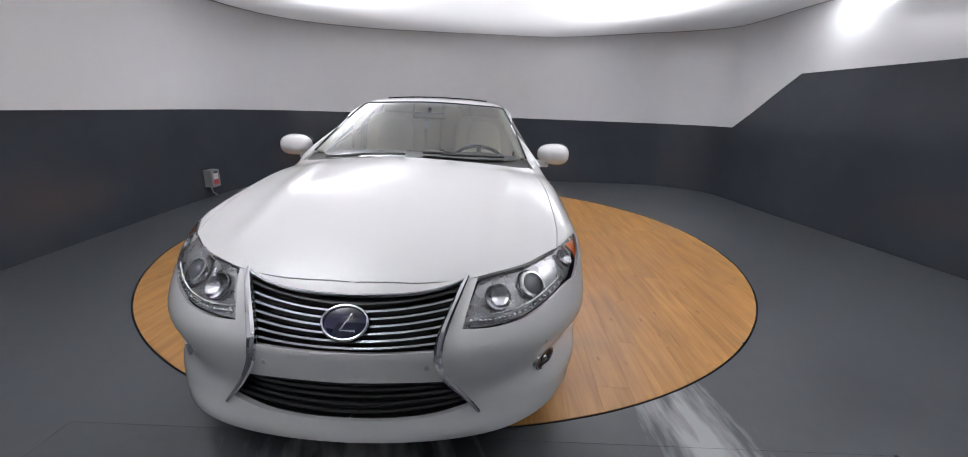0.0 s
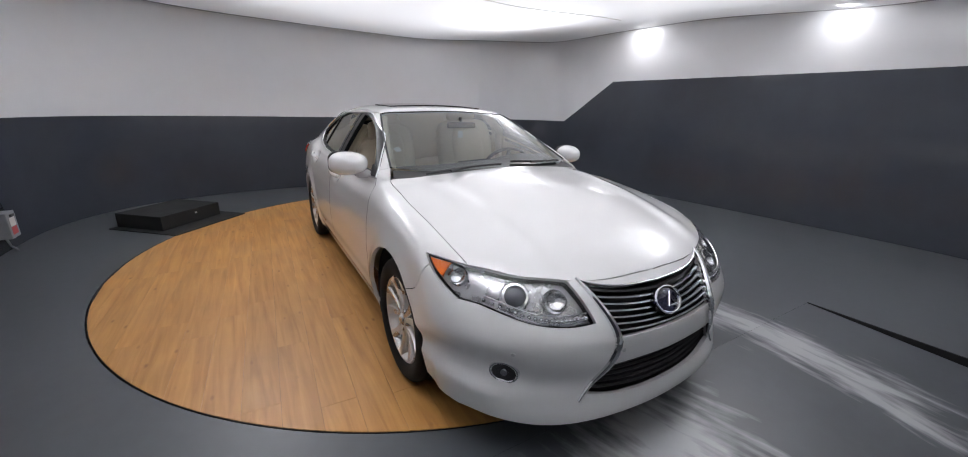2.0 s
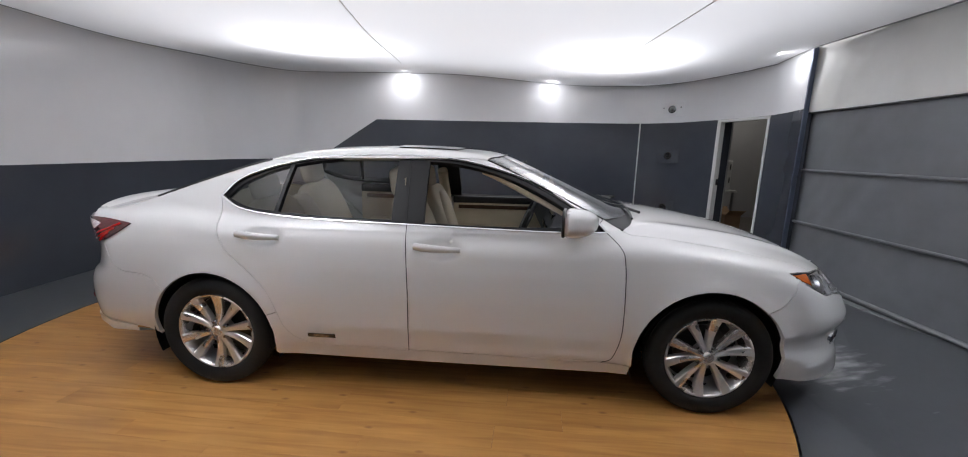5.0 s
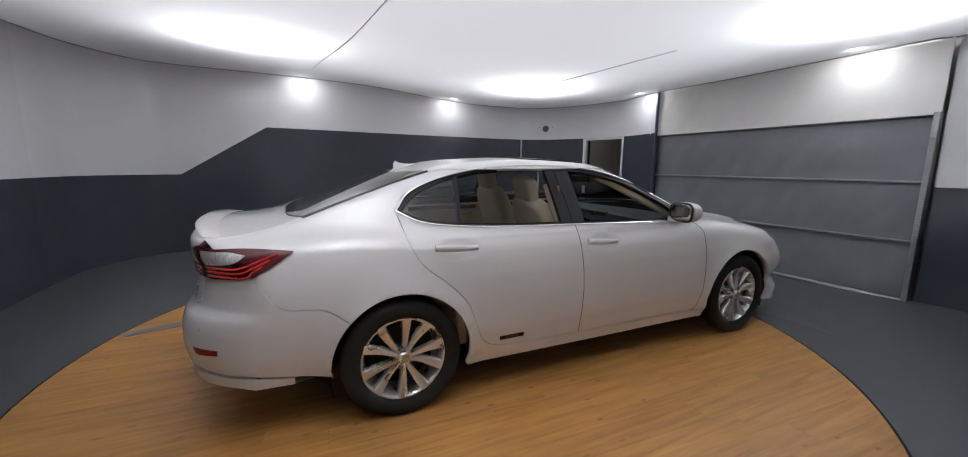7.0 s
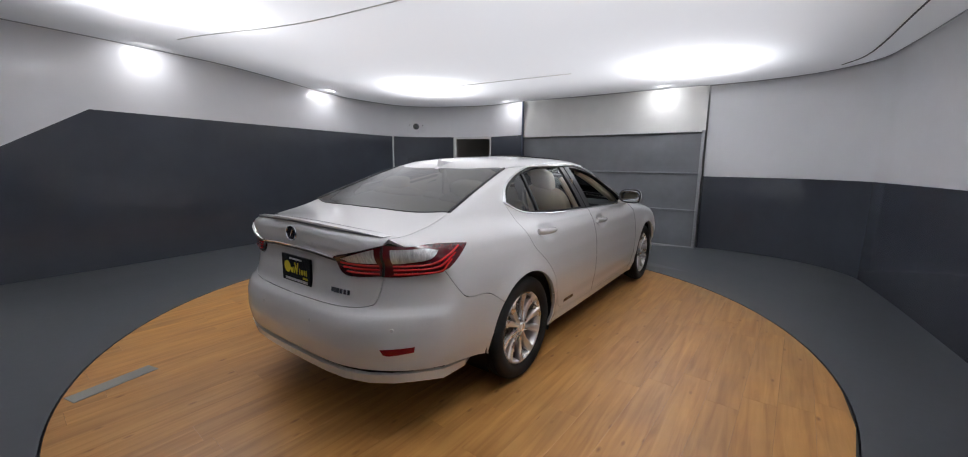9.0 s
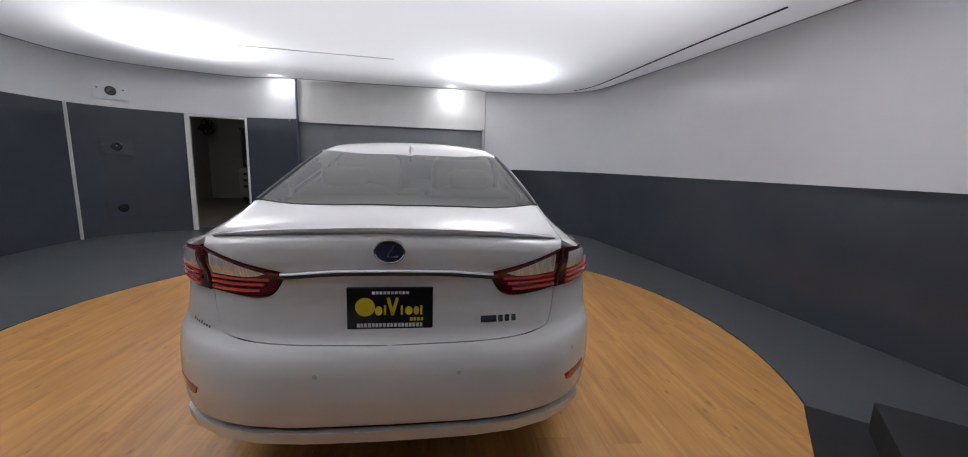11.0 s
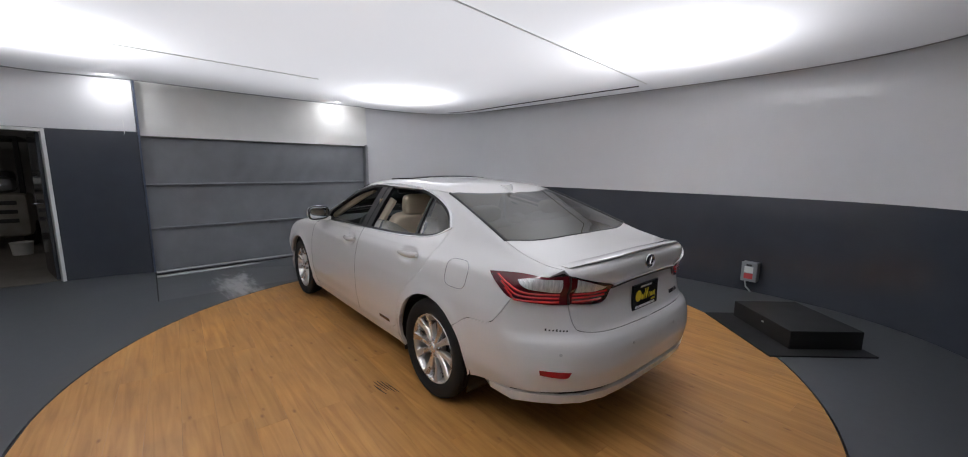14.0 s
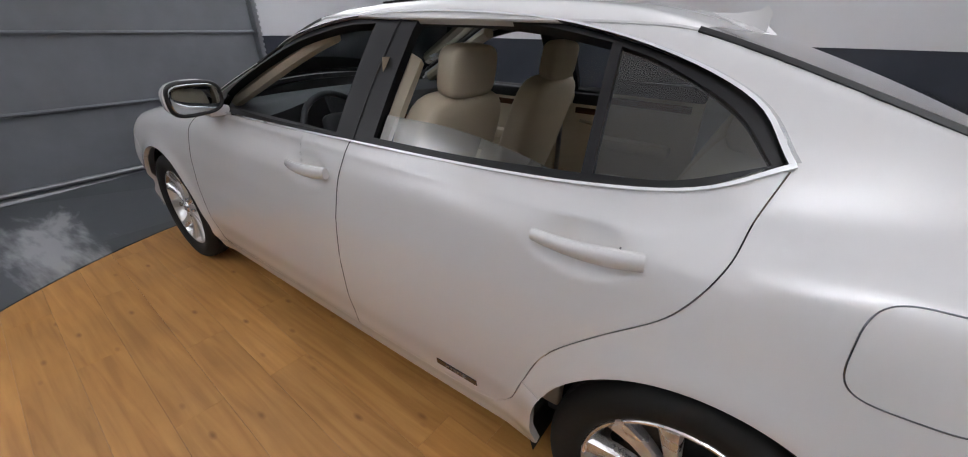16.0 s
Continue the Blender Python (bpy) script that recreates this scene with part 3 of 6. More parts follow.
def panel(name, edges, way, material, parent, label="", step=0.028, gap=0.0018, lift=0.0, depth=0.022, holes=(), mirror=False, weld=False, flip=False, per=10):
    """A panel of the form inside an outline. way: the direction from which it is laid on. mirror: for the other side too, weld: as one piece across the middle."""
    from mathutils.geometry import delaunay_2d_cdt
    way = np.array(way, float) / np.linalg.norm(way)
    ref = np.array((0, 0, 1.0)) if abs(way[2]) < 0.9 else np.array((1.0, 0, 0))
    e1 = np.cross(ref, way)
    e1 /= np.linalg.norm(e1)
    e2 = np.cross(way, e1)
    loops = [edge3d(edges, per)] + [edge3d(h, per) for h in holes]
    co2, fixed, cons = [], [], []
    for li, loop in enumerate(loops):
        q = np.stack([loop @ e1, loop @ e2], -1)
        area = 0.5 * np.sum(q[:, 0] * np.roll(q[:, 1], -1) - np.roll(q[:, 0], -1) * q[:, 1])
        t = np.roll(q, -1, 0) - np.roll(q, 1, 0)
        t /= np.maximum(np.linalg.norm(t, axis=1, keepdims=True), 1e-9)
        nrm = np.stack([-t[:, 1], t[:, 0]], -1) * np.sign(area) * (1 if li == 0 else -1)
        mid = (np.abs(loop[:, 1]) < 0.002) if weld else np.zeros(len(loop), bool)
        q = q + nrm * gap * (~mid)[:, None]
        if weld:
            q[mid] = np.stack([loop[mid] @ e1, loop[mid] @ e2], -1)
        base = len(co2)
        co2 += [tuple(r) for r in q]
        cons += [(base + j, base + (j + 1) % len(q)) for j in range(len(q))]
        fixed.append(len(q))
    q = np.array(co2)
    nb = len(q)
    u = np.arange(q[:fixed[0], 0].min() + step * 0.5, q[:, 0].max(), step)
    w = np.arange(q[:fixed[0], 1].min() + step * 0.5, q[:, 1].max(), step * 0.87)
    inner = [(a + (step / 2 if k % 2 else 0), b) for k, b in enumerate(w) for a in u]
    inner = np.array(inner)
    # keep grid points that lie clear of the outline
    a, b = q[[c[0] for c in cons]], q[[c[1] for c in cons]]
    keep = np.ones(len(inner), bool)
    cross = np.zeros(len(inner), int)
    for s, e in zip(a, b):
        d = e - s
        f = np.clip(((inner - s) @ d) / max(d @ d, 1e-12), 0, 1)
        keep &= np.linalg.norm(inner - (s + f[:, None] * d), axis=1) > step * 0.42
        cond = (s[1] > inner[:, 1]) != (e[1] > inner[:, 1])
        xs = s[0] + (inner[:, 1] - s[1]) / (d[1] if abs(d[1]) > 1e-12 else 1e-12) * d[0]
        cross += (cond & (inner[:, 0] < xs))
    inner = inner[keep & (cross % 2 == 1)]
    allq = np.concatenate([q, inner])
    v, e, fs, vmap, *_ = delaunay_2d_cdt([Vector(r) for r in allq], cons, [], 1, 1e-6)
    q = np.array([tuple(r) for r in v])
    o = q[:, :1] * e1 + q[:, 1:] * e2
    o = o - way * 3.2 - way * (o @ way)[:, None]
    p3, ok = cast(o, way, 6.0, 320)
    # rim points that slip off the form keep their outline place
    src = {i: m for i, m in enumerate(vmap)}
    ring = np.concatenate(loops)
    for i, m in src.items():
        k = [j for j in m if j < nb]
        if k and (not ok[i] or np.linalg.norm(p3[i] - ring[k[0]]) > 0.03):
            p3[i] = ring[k[0]]
    nr = gradient(p3)
    p3 = p3 + nr * lift
    cuts = [[tuple(r) for r in allq[s:s + k]] for s, k in zip(np.cumsum([0] + fixed[:-1]), fixed)]
    tri = [list(f) for f in fs if not holes or inside_loops([q[i][0] for i in f], [q[i][1] for i in f], cuts)]
    if not tri:
        return None
    # rim: the outline turned inwards
    edges_used = {}
    for t in tri:
        for i in range(len(t)):
            k = (t[i], t[(i + 1) % len(t)])
            edges_used[k] = True
    border = [k for k in edges_used if (k[1], k[0]) not in edges_used] if depth else []
    if weld:
        border = [k for k in border if not (abs(p3[k[0]][1]) < 0.003 and abs(p3[k[1]][1]) < 0.003)]
    n0 = len(p3)
    verts, norms, faces = [p3], [nr], list(tri)
    idx = {}
    extra = []
    exn = []
    for a_, b_ in border:
        quad = []
        tdir = p3[b_] - p3[a_]
        out = np.cross(tdir, nr[a_])
        out /= max(np.linalg.norm(out), 1e-9)
        for i, dep in ((b_, 0), (a_, 0), (a_, depth), (b_, depth)):
            quad.append(n0 + len(extra))
            extra.append(p3[i] - nr[i] * dep)
            exn.append(out)
        faces.append(quad)
    P = np.concatenate([p3, np.array(extra).reshape(-1, 3)])
    N = np.concatenate([nr, np.array(exn).reshape(-1, 3)])
    # winding follows the outward normal
    fixed_faces = []
    for f in faces:
        nn = np.cross(P[f[1]] - P[f[0]], P[f[2]] - P[f[0]])
        fixed_faces.append(f if nn @ N[f[0]] > 0 else f[::-1])
    made = []

    def emit(P, N, F, nm):
        me = bpy.data.meshes.new(nm)
        me.from_pydata([tuple(r) for r in P], [], F)
        me.polygons.foreach_set("use_smooth", [True] * len(me.polygons))
        me.normals_split_custom_set_from_vertices([tuple(r) for r in N])
        return link(nm, me, material, parent, label)

    M = np.array((1, -1, 1.0))
    if weld:
        P2, N2 = P * M, N * M
        k = len(P)
        made.append(emit(np.concatenate([P, P2]), np.concatenate([N, N2]), fixed_faces + [[k + i for i in f[::-1]] for f in fixed_faces], name))
    else:
        made.append(emit(P, N, fixed_faces, name))
        if mirror:
            made.append(emit(P * M, N * M, [f[::-1] for f in fixed_faces], name))
    return made


car = thing("car", "pearl white four-door sedan with silver alloy wheels parked on the turntable", "car")

SIDE, OBL, TOPD = (0, -1, 0), (0, -0.72, -0.69), (0, 0, -1)
HOOD_SIDE = [(0.93, 0.745), (1.3, 0.775), (1.6, 0.775), (1.80, 0.77), (1.93, 0.755)]
HOOD_LEAD = [(1.93, 0.755), (2.07, 0.61), (2.165, 0.44), (2.215, 0.25), (2.232, 0.0)]
DOOR_FRONT = [(0.835, 0.992), (0.905, 0.92), (0.925, 0.84), (0.932, 0.60), (0.928, 0.44), (0.895, 0.31), (0.84, 0.275)]
DOOR_BASE_F = [(0.84, 0.275), (0.3, 0.28), (-0.24, 0.287)]
DOOR_BASE_R = [(-0.24, 0.287), (-0.5, 0.292), (-0.77, 0.30)]
DOOR_SPLIT = [(-0.257, 1.005), (-0.236, 0.65), (-0.24, 0.287)]
DOOR_REAR = [(-0.77, 0.30), (-0.895, 0.325), (-0.96, 0.39), (-0.998, 0.49), (-1.055, 0.62), (-1.165, 0.735), (-1.29, 0.84), (-1.355, 0.95), (-1.375, 1.03), (-1.405, 1.125)]
BELT_F = [(0.835, 0.992), (0.52, 0.988), (-0.257, 1.005)]
BELT_R = [(-0.257, 1.005), (-0.7, 1.015), (-1.03, 1.03), (-1.26, 1.06), (-1.405, 1.125)]
DLO_TOP = [(-1.405, 1.125), (-1.315, 1.222), (-1.12, 1.30), (-0.86, 1.355), (-0.6, 1.375), (-0.33, 1.38), (0.0, 1.36), (0.28, 1.297), (0.50, 1.21), (0.76, 1.06), (0.835, 0.992)]


def arch_points(cx, r, a0, a1, n=9):
    return [(cx + r * math.cos(radians(a0 + (a1 - a0) * k / n)), 0.33 + r * math.sin(radians(a0 + (a1 - a0) * k / n))) for k in range(n + 1)]


FA, RA = (1.385, 0.39), (-1.405, 0.374)
F_SEAM = arch_points(*FA, 48, 48, 1)[0]
R_SEAM = arch_points(*RA, 137, 137, 1)[0]
LAMP_LOW_S = [(1.752, 0.822), (1.86, 0.755), (1.97, 0.70)]
FENDER_SEAM = [F_SEAM, (1.73, 0.665), (1.80, 0.79)]
ws_side = [(0.83, 0.705), (0.6, 0.66), (0.38, 0.61), (0.17, 0.555)]
WS_TOP = [(0.17, 0.555), (0.235, 0.36), (0.262, 0.18), (0.27, 0.0)]
WS_BASE = [(1.10, 0.0), (1.075, 0.25), (0.99, 0.50), (0.83, 0.705)]
DITCH = [(0.17, 0.555), (-0.3, 0.575), (-0.8, 0.57), (-1.17, 0.545)]
RG_TOP = [(-1.27, 0.0), (-1.255, 0.3), (-1.17, 0.545)]
RG_SIDE = [(-1.17, 0.545), (-1.45, 0.585), (-1.70, 0.62), (-1.87, 0.645)]
RG_BASE = [(-1.87, 0.645), (-1.95, 0.4), (-1.975, 0.0)]
LID_SIDE = [(-1.87, 0.645), (-2.05, 0.66), (-2.22, 0.655), (-2.30, 0.643)]
TL_TOP_OUT = [(-1.92, 0.955), (-2.10, 0.972), (-2.26, 0.975)]
TL_LOW_OUT = [(-1.92, 0.955), (-2.03, 0.885), (-2.12, 0.848), (-2.25, 0.832)]

# hood and nose
panel("hood", [("t", [(1.10, 0.0), (1.085, 0.3), (1.02, 0.58), (0.93, 0.745)]), ("t", HOOD_SIDE), ("t", HOOD_LEAD), ("t", [(2.232, 0.0), (1.9, 0.0), (1.5, 0.0), (1.10, 0.0)])], TOPD, PAINT, car, weld=True)
panel("fender", [("s", DOOR_FRONT + [(0.84, 0.275)][:0]), ("s", [(0.84, 0.275), (0.93, 0.268), (0.995, 0.262)]), ("s", arch_points(*FA, 190, 48)), ("s", FENDER_SEAM), ("s", [(1.80, 0.79), (1.752, 0.822)]), ("t", HOOD_SIDE[::-1]), ("t", [(0.93, 0.745), (0.83, 0.705)]), ("s", [(0.80, 1.035), (0.835, 0.992)])], OBL, PAINT, car, mirror=True)
GR_TOP = [(0.0, 0.724), (0.2, 0.730), (0.32, 0.745), (0.385, 0.760)]
GR_SIDE = [(0.385, 0.760), (0.335, 0.672), (0.308, 0.575)]
GR_LOW = [(0.308, 0.575), (0.15, 0.569), (0.0, 0.568)]
LG_TOP = [(0.0, 0.452), (0.2, 0.454), (0.355, 0.450)]
LG_SIDE = [(0.355, 0.450), (0.432, 0.335)]
LG_LOW = [(0.432, 0.335), (0.3, 0.308), (0.15, 0.298), (0.0, 0.296)]
HL_IN = [(0.435, 0.765), (0.41, 0.70), (0.39, 0.635)]
HL_LOW = [(0.39, 0.635), (0.50, 0.632), (0.63, 0.648), (0.77, 0.695)]
panel("front_bumper", [("t", [(2.232, 0.0), (2.215, 0.25), (2.165, 0.44)]), ("f", HL_IN), ("f", HL_LOW), ("s", [(1.97, 0.70), (1.86, 0.755), (1.80, 0.79)]), ("s", FENDER_SEAM[::-1]),
                       ("s", arch_points(*FA, 48, -14)), ("s", [(1.765, 0.235), (1.87, 0.226), (2.0, 0.222)]), ("f", [(0.76, 0.222), (0.5, 0.215), (0.25, 0.212), (0.0, 0.212)]),
                       ("f", [(0.0, 0.212), (0.0, 0.296)]), ("f", LG_LOW[::-1]), ("f", LG_SIDE[::-1]), ("f", LG_TOP[::-1]), ("f", [(0.0, 0.452), (0.0, 0.568)]), ("f", GR_LOW[::-1]), ("f", GR_SIDE[::-1]), ("f", GR_TOP[::-1]), ("f", [(0.0, 0.724), (0.0, 0.775)])],
      (-1, -0.8, -0.15), PAINT, car, weld=True, step=0.024)
# doors, sill, side frame
front_doors = panel("front_door", [("s", DOOR_FRONT), ("s", DOOR_BASE_F), ("s", DOOR_SPLIT[::-1]), ("s", BELT_F[::-1])], SIDE, PAINT, car, mirror=True, step=0.015, gap=0.0026)
rear_doors = panel("rear_door", [("s", DOOR_SPLIT), ("s", DOOR_BASE_R), ("s", DOOR_REAR), ("s", BELT_R[::-1])], SIDE, PAINT, car, mirror=True, step=0.015, gap=0.0012)
panel("sill", [("s", [(0.995, 0.262), (0.84, 0.275)]), ("s", DOOR_BASE_F), ("s", DOOR_BASE_R), ("s", [(-0.77, 0.30), (-0.895, 0.325), (-0.96, 0.39), (-0.998, 0.49)]), ("s", arch_points(*RA, 22, -16)), ("s", [(-1.03, 0.21), (0.0, 0.205), (0.99, 0.20)]), ("s", [(0.99, 0.20), (0.995, 0.262)])], SIDE, PAINT, car, mirror=True)
R_BUMP_SEAM = [R_SEAM, (-1.80, 0.665), (-1.96, 0.685), (-2.03, 0.74), (-2.10, 0.85)]
panel("side_frame", [("t", ws_side), ("t", DITCH), ("t", RG_SIDE), ("t", LID_SIDE), ("s", [(-2.26, 0.975), (-2.10, 0.972), (-1.92, 0.955)]), ("s", [(-1.92, 0.955), (-2.03, 0.885), (-2.10, 0.85)]), ("s", R_BUMP_SEAM[::-1]),
                     ("s", arch_points(*RA, 137, 22)), ("s", [(-0.998, 0.49), (-1.055, 0.62), (-1.165, 0.735), (-1.29, 0.84), (-1.355, 0.95), (-1.375, 1.03), (-1.405, 1.125)]), ("s", DLO_TOP), ("s", [(0.835, 0.992), (0.80, 1.035)])], OBL, PAINT, car, mirror=True)
# roof, glass, lid
panel("roof", [("t", WS_TOP[::-1]), ("t", DITCH), ("t", RG_TOP[::-1]), ("t", [(-1.27, 0.0), (-0.5, 0.0), (0.27, 0.0)])], TOPD, PAINT, car, weld=True, gap=0.001)
panel("windscreen", [("t", WS_BASE), ("t", ws_side), ("t", WS_TOP), ("t", [(0.27, 0.0), (0.7, 0.0), (1.10, 0.0)])], (-0.5, 0, -0.87), GLASS, car, "lightly tinted windscreen", weld=True, gap=0.001, depth=0.0)
panel("rear_window", [("t", RG_TOP), ("t", RG_SIDE), ("t", RG_BASE), ("t", [(-1.975, 0.0), (-1.6, 0.0), (-1.27, 0.0)])], (0.3, 0, -0.95), GLASS_REAR, car, "dark tinted rear window", weld=True, gap=0.001, depth=0.0)
panel("trunk_lid", [("t", RG_BASE[::-1]), ("t", LID_SIDE), ("r", [(0.635, 0.985), (0.5, 0.945), (0.345, 0.905)]), ("r", [(0.345, 0.905), (0.42, 0.82), (0.62, 0.832)]), ("r", [(0.62, 0.832), (0.60, 0.72), (0.56, 0.685), (0.4, 0.668), (0.0, 0.66)]), ("r", [(0.0, 0.66), (0.0, 0.72), (0.0, 0.8), (0.0, 0.9), (0.0, 0.96), (0.0, 1.02)]), ("t", [(-2.40, 0.0), (-2.2, 0.0), (-1.975, 0.0)])], (0.8, 0, -0.6), PAINT, car, weld=True)
panel("rear_bumper", [("r", [(0.0, 0.66), (0.4, 0.668), (0.56, 0.685), (0.60, 0.72), (0.62, 0.832)]), ("s", [(-2.25, 0.832), (-2.12, 0.848), (-2.10, 0.85)]), ("s", R_BUMP_SEAM[::-1]), ("s", arch_points(*RA, 137, 186)),
                      ("s", [(-1.775, 0.30), (-1.95, 0.33), (-2.1, 0.352)]), ("r", [(0.80, 0.368), (0.6, 0.383), (0.3, 0.378), (0.0, 0.375)]), ("r", [(0.0, 0.375), (0.0, 0.66)])], (1, -0.8, -0.12), PAINT, car, weld=True, step=0.026)



# ---- wheels ----
def wheel_parts(parent):
    """A ten-spoke alloy wheel about its own middle, its face to +y."""
    bm = bmesh.new()
    # barrel and rim lip
    lathe(bm, [(0.200, -0.10), (0.207, -0.02), (0.214, 0.03), (0.223, 0.045), (0.230, 0.047), (0.234, 0.042), (0.232, 0.03), (0.226, 0.02), (0.226, -0.12)], 64)
    rim = part("rim", bm, ALLOY, parent, smooth=True)
    for k in range(5):
        for s in (-1, 1):
            a = radians(72 * k + 90)
            bm = bmesh.new()
            # spoke: a flat machined blade with sloping flanks, widening from hub to lip
            rows = []
            for f in (0, 0.18, 0.4, 0.65, 0.88, 1.0):
                r = 0.040 + (0.222 - 0.040) * f
                ang = a + s * radians(12.5 + 4.5 * f)
                w = (0.0095 + 0.0145 * f) / r
                h = 0.034 + 0.012 * f - 0.012 * math.sin(math.pi * f)
                lean = 0.006 * s
                rows.append([(r * math.cos(ang + k * w), h + dh, r * math.sin(ang + k * w)) for k, dh in ((-1.25, -0.034), (-1.18, -0.010), (-0.92, -0.001 - lean * 0.3), (0, 0.002), (0.92, -0.001 + lean * 0.3), (1.18, -0.010), (1.25, -0.034))])
            sweep(bm, rows, lambda i, p: p)
            part("spoke", bm, ALLOY, rim, smooth=False)
    bm = bmesh.new()
    lathe(bm, [(0.0, 0.042), (0.026, 0.042), (0.030, 0.038), (0.034, 0.032), (0.052, 0.028), (0.066, 0.014), (0.066, -0.03)], 40)
    part("hub", bm, ALLOY, rim, smooth=True)
    bm = bmesh.new()
    lathe(bm, [(0.0, 0.044), (0.024, 0.0435), (0.025, 0.041)], 28)
    part("cap", bm, ALLOY, rim, smooth=True)
    for k in range(5):
        bm = bmesh.new()
        a = radians(72 * k + 54)
        lathe(bm, [(0.0, 0.036), (0.007, 0.036), (0.009, 0.030), (0.0125, 0.024), (0.0125, 0.01)], 8)
        bmesh.ops.translate(bm, verts=bm.verts, vec=(0.056 * math.cos(a), 0, 0.056 * math.sin(a)))
        part("lug_nut", bm, DARKCHROME, rim)
    # tyre with rounded shoulders and tread grooves
    bm = bmesh.new()
    prof = [(0.226, 0.03), (0.236, 0.046), (0.262, 0.062), (0.290, 0.066), (0.310, 0.060), (0.3235, 0.048), (0.329, 0.035), (0.331, 0.030), (0.325, 0.028), (0.325, 0.022), (0.3325, 0.020), (0.333, 0.004), (0.326, 0.003), (0.326, -0.003), (0.333, -0.004),
            (0.3325, -0.020), (0.325, -0.022), (0.325, -0.028), (0.331, -0.03), (0.3235, -0.05), (0.31, -0.10), (0.28, -0.14), (0.226, -0.13)]
    lathe(bm, prof, 72)
    part("tyre", bm, RUBBER, parent, "black rubber tyre with a dusty sidewall", smooth=True)
    bm = bmesh.new()
    lathe(bm, [(0.03, -0.055), (0.15, -0.055), (0.15, -0.07), (0.03, -0.07)], 48)
    part("brake_disc", bm, ALLOY_DARK, parent, smooth=True)
    # black disc added behind the spokes stands in for shade inside the wheel
    bm = bmesh.new()
    lathe(bm, [(0.0, -0.10), (0.224, -0.10)], 32)
    part("wheel_back", bm, BLACK, parent)


WHEEL_Y = 0.828


def wheel_at(x, side, turn):
    w = new("wheel")
    w.parent = car
    w.matrix_basis = pose(x, side * WHEEL_Y, 0.331) @ (pose(0, 0, 0, 0, 0, 180) if side < 0 else Matrix()) @ pose(0, 0, 0, 0, turn, 0)
    return w


base = wheel_at(1.41, 1, 10)
wheel_parts(base)
for x, side, turn in ((1.41, -1, 12), (-1.41, 1, 31), (-1.41, -1, 50)):
    w = wheel_at(x, side, turn)
    made = {base: w}
    for o in base.children_recursive:
        c = o.copy()
        scene.collection.objects.link(c)
        made[o] = c
        c.parent = made[o.parent]

# wheel housings, underside
for cx in (FA[0], RA[0]):
    for s in (1, -1):
        bm = bmesh.new()
        a = [bm.verts.new((cx + 0.40 * math.cos(t), s * 0.865, 0.33 + 0.40 * math.sin(t))) for t in np.linspace(radians(-22), radians(202), 33)]
        b = [bm.verts.new((v.co.x, s * 0.50, v.co.z)) for v in a]
        for j in range(32):
            bm.faces.new((a[j], a[j + 1], b[j + 1], b[j]))
        bm.faces.new(b)
        part("wheel_housing", bm, BLACK, car)
bm = boxmesh(-2.15, 2.05, -0.60, 0.60, 0.215, 0.24)
part("underside", bm, BLACK, car, "dark underbody")



# ---- gate, doorway, fittings ----
def quad_strip(bm, a, b):
    va, vb = [bm.verts.new(p) for p in a], [bm.verts.new(p) for p in b]
    for j in range(len(a) - 1):
        bm.faces.new((va[j], va[j + 1], vb[j + 1], vb[j]))


gate = thing("canvas_gate", "grey canvas roll-up gate with cross bars under a white canvas header", "gate", (3.95, 0.6, 0))
GX = 3.83


def gate_shift(y):
    return 0.14 * (2.3 - y) / 3.35



def cloth(y0, y1, z0, z1, x, wave, seed):
    """A hanging cloth with soft folds and a little thickness."""
    bm = bmesh.new()
    n, m = 60, 16
    grid = []
    for s in (0, 0.006):
        rows = []
        for k in range(m + 1):
            z = z0 + (z1 - z0) * k / m
            row = []
            for j in range(n + 1):
                y = y0 + (y1 - y0) * j / n
                d = wave * (noise.noise((y * 1.3, z * 2.2, seed)) + 0.5 * noise.noise((y * 5 + z * 3, z * 2, seed + 4)))
                row.append(bm.verts.new((x + gate_shift(y) + d + s - 3.95, y - 0.6, z)))
            rows.append(row)
        grid.append(rows)
    for s, rows in enumerate(grid):
        for a, b in zip(rows, rows[1:]):
            for j in range(n):
                f = (a[j], a[j + 1], b[j + 1], b[j])
                bm.faces.new(f if s else f[::-1])
    return bm


for z0, z1, sd in ((-0.10, 0.62, 1), (0.62, 1.25, 2), (1.25, 1.93, 3)):
    part("canvas_panel", cloth(-1.08, 2.4, z0, z1, GX + 0.03, 0.022, sd), CANVAS, gate, smooth=True)
part("header", cloth(-1.10, 2.4, 1.93, 2.72, GX - 0.03, 0.02, 9), CANVASWHITE, gate, "creased white canvas header", smooth=True)
for z in (0.62, 1.25, 1.93):
    bm = bmesh.new()
    tube(bm, [(GX + gate_shift(y) - 3.95, y - 0.6, z) for y in np.linspace(-1.08, 2.36, 8)], 0.016, 8)
    part("cross_bar", bm, STEEL if z > 1.9 else CANVAS, gate, smooth=True)
for z, r in ((-0.02, 0.022), (-0.09, 0.03)):
    bm = bmesh.new()
    tube(bm, [(GX + gate_shift(y) - 3.97, y - 0.6, z) for y in np.linspace(-1.06, 2.36, 8)], r, 8)
    part("base_bar", bm, STEEL, gate, smooth=True)
bm = bmesh.new()
box(bm, -0.05, 0.05, -1.70, -1.655, -0.12, 1.95)
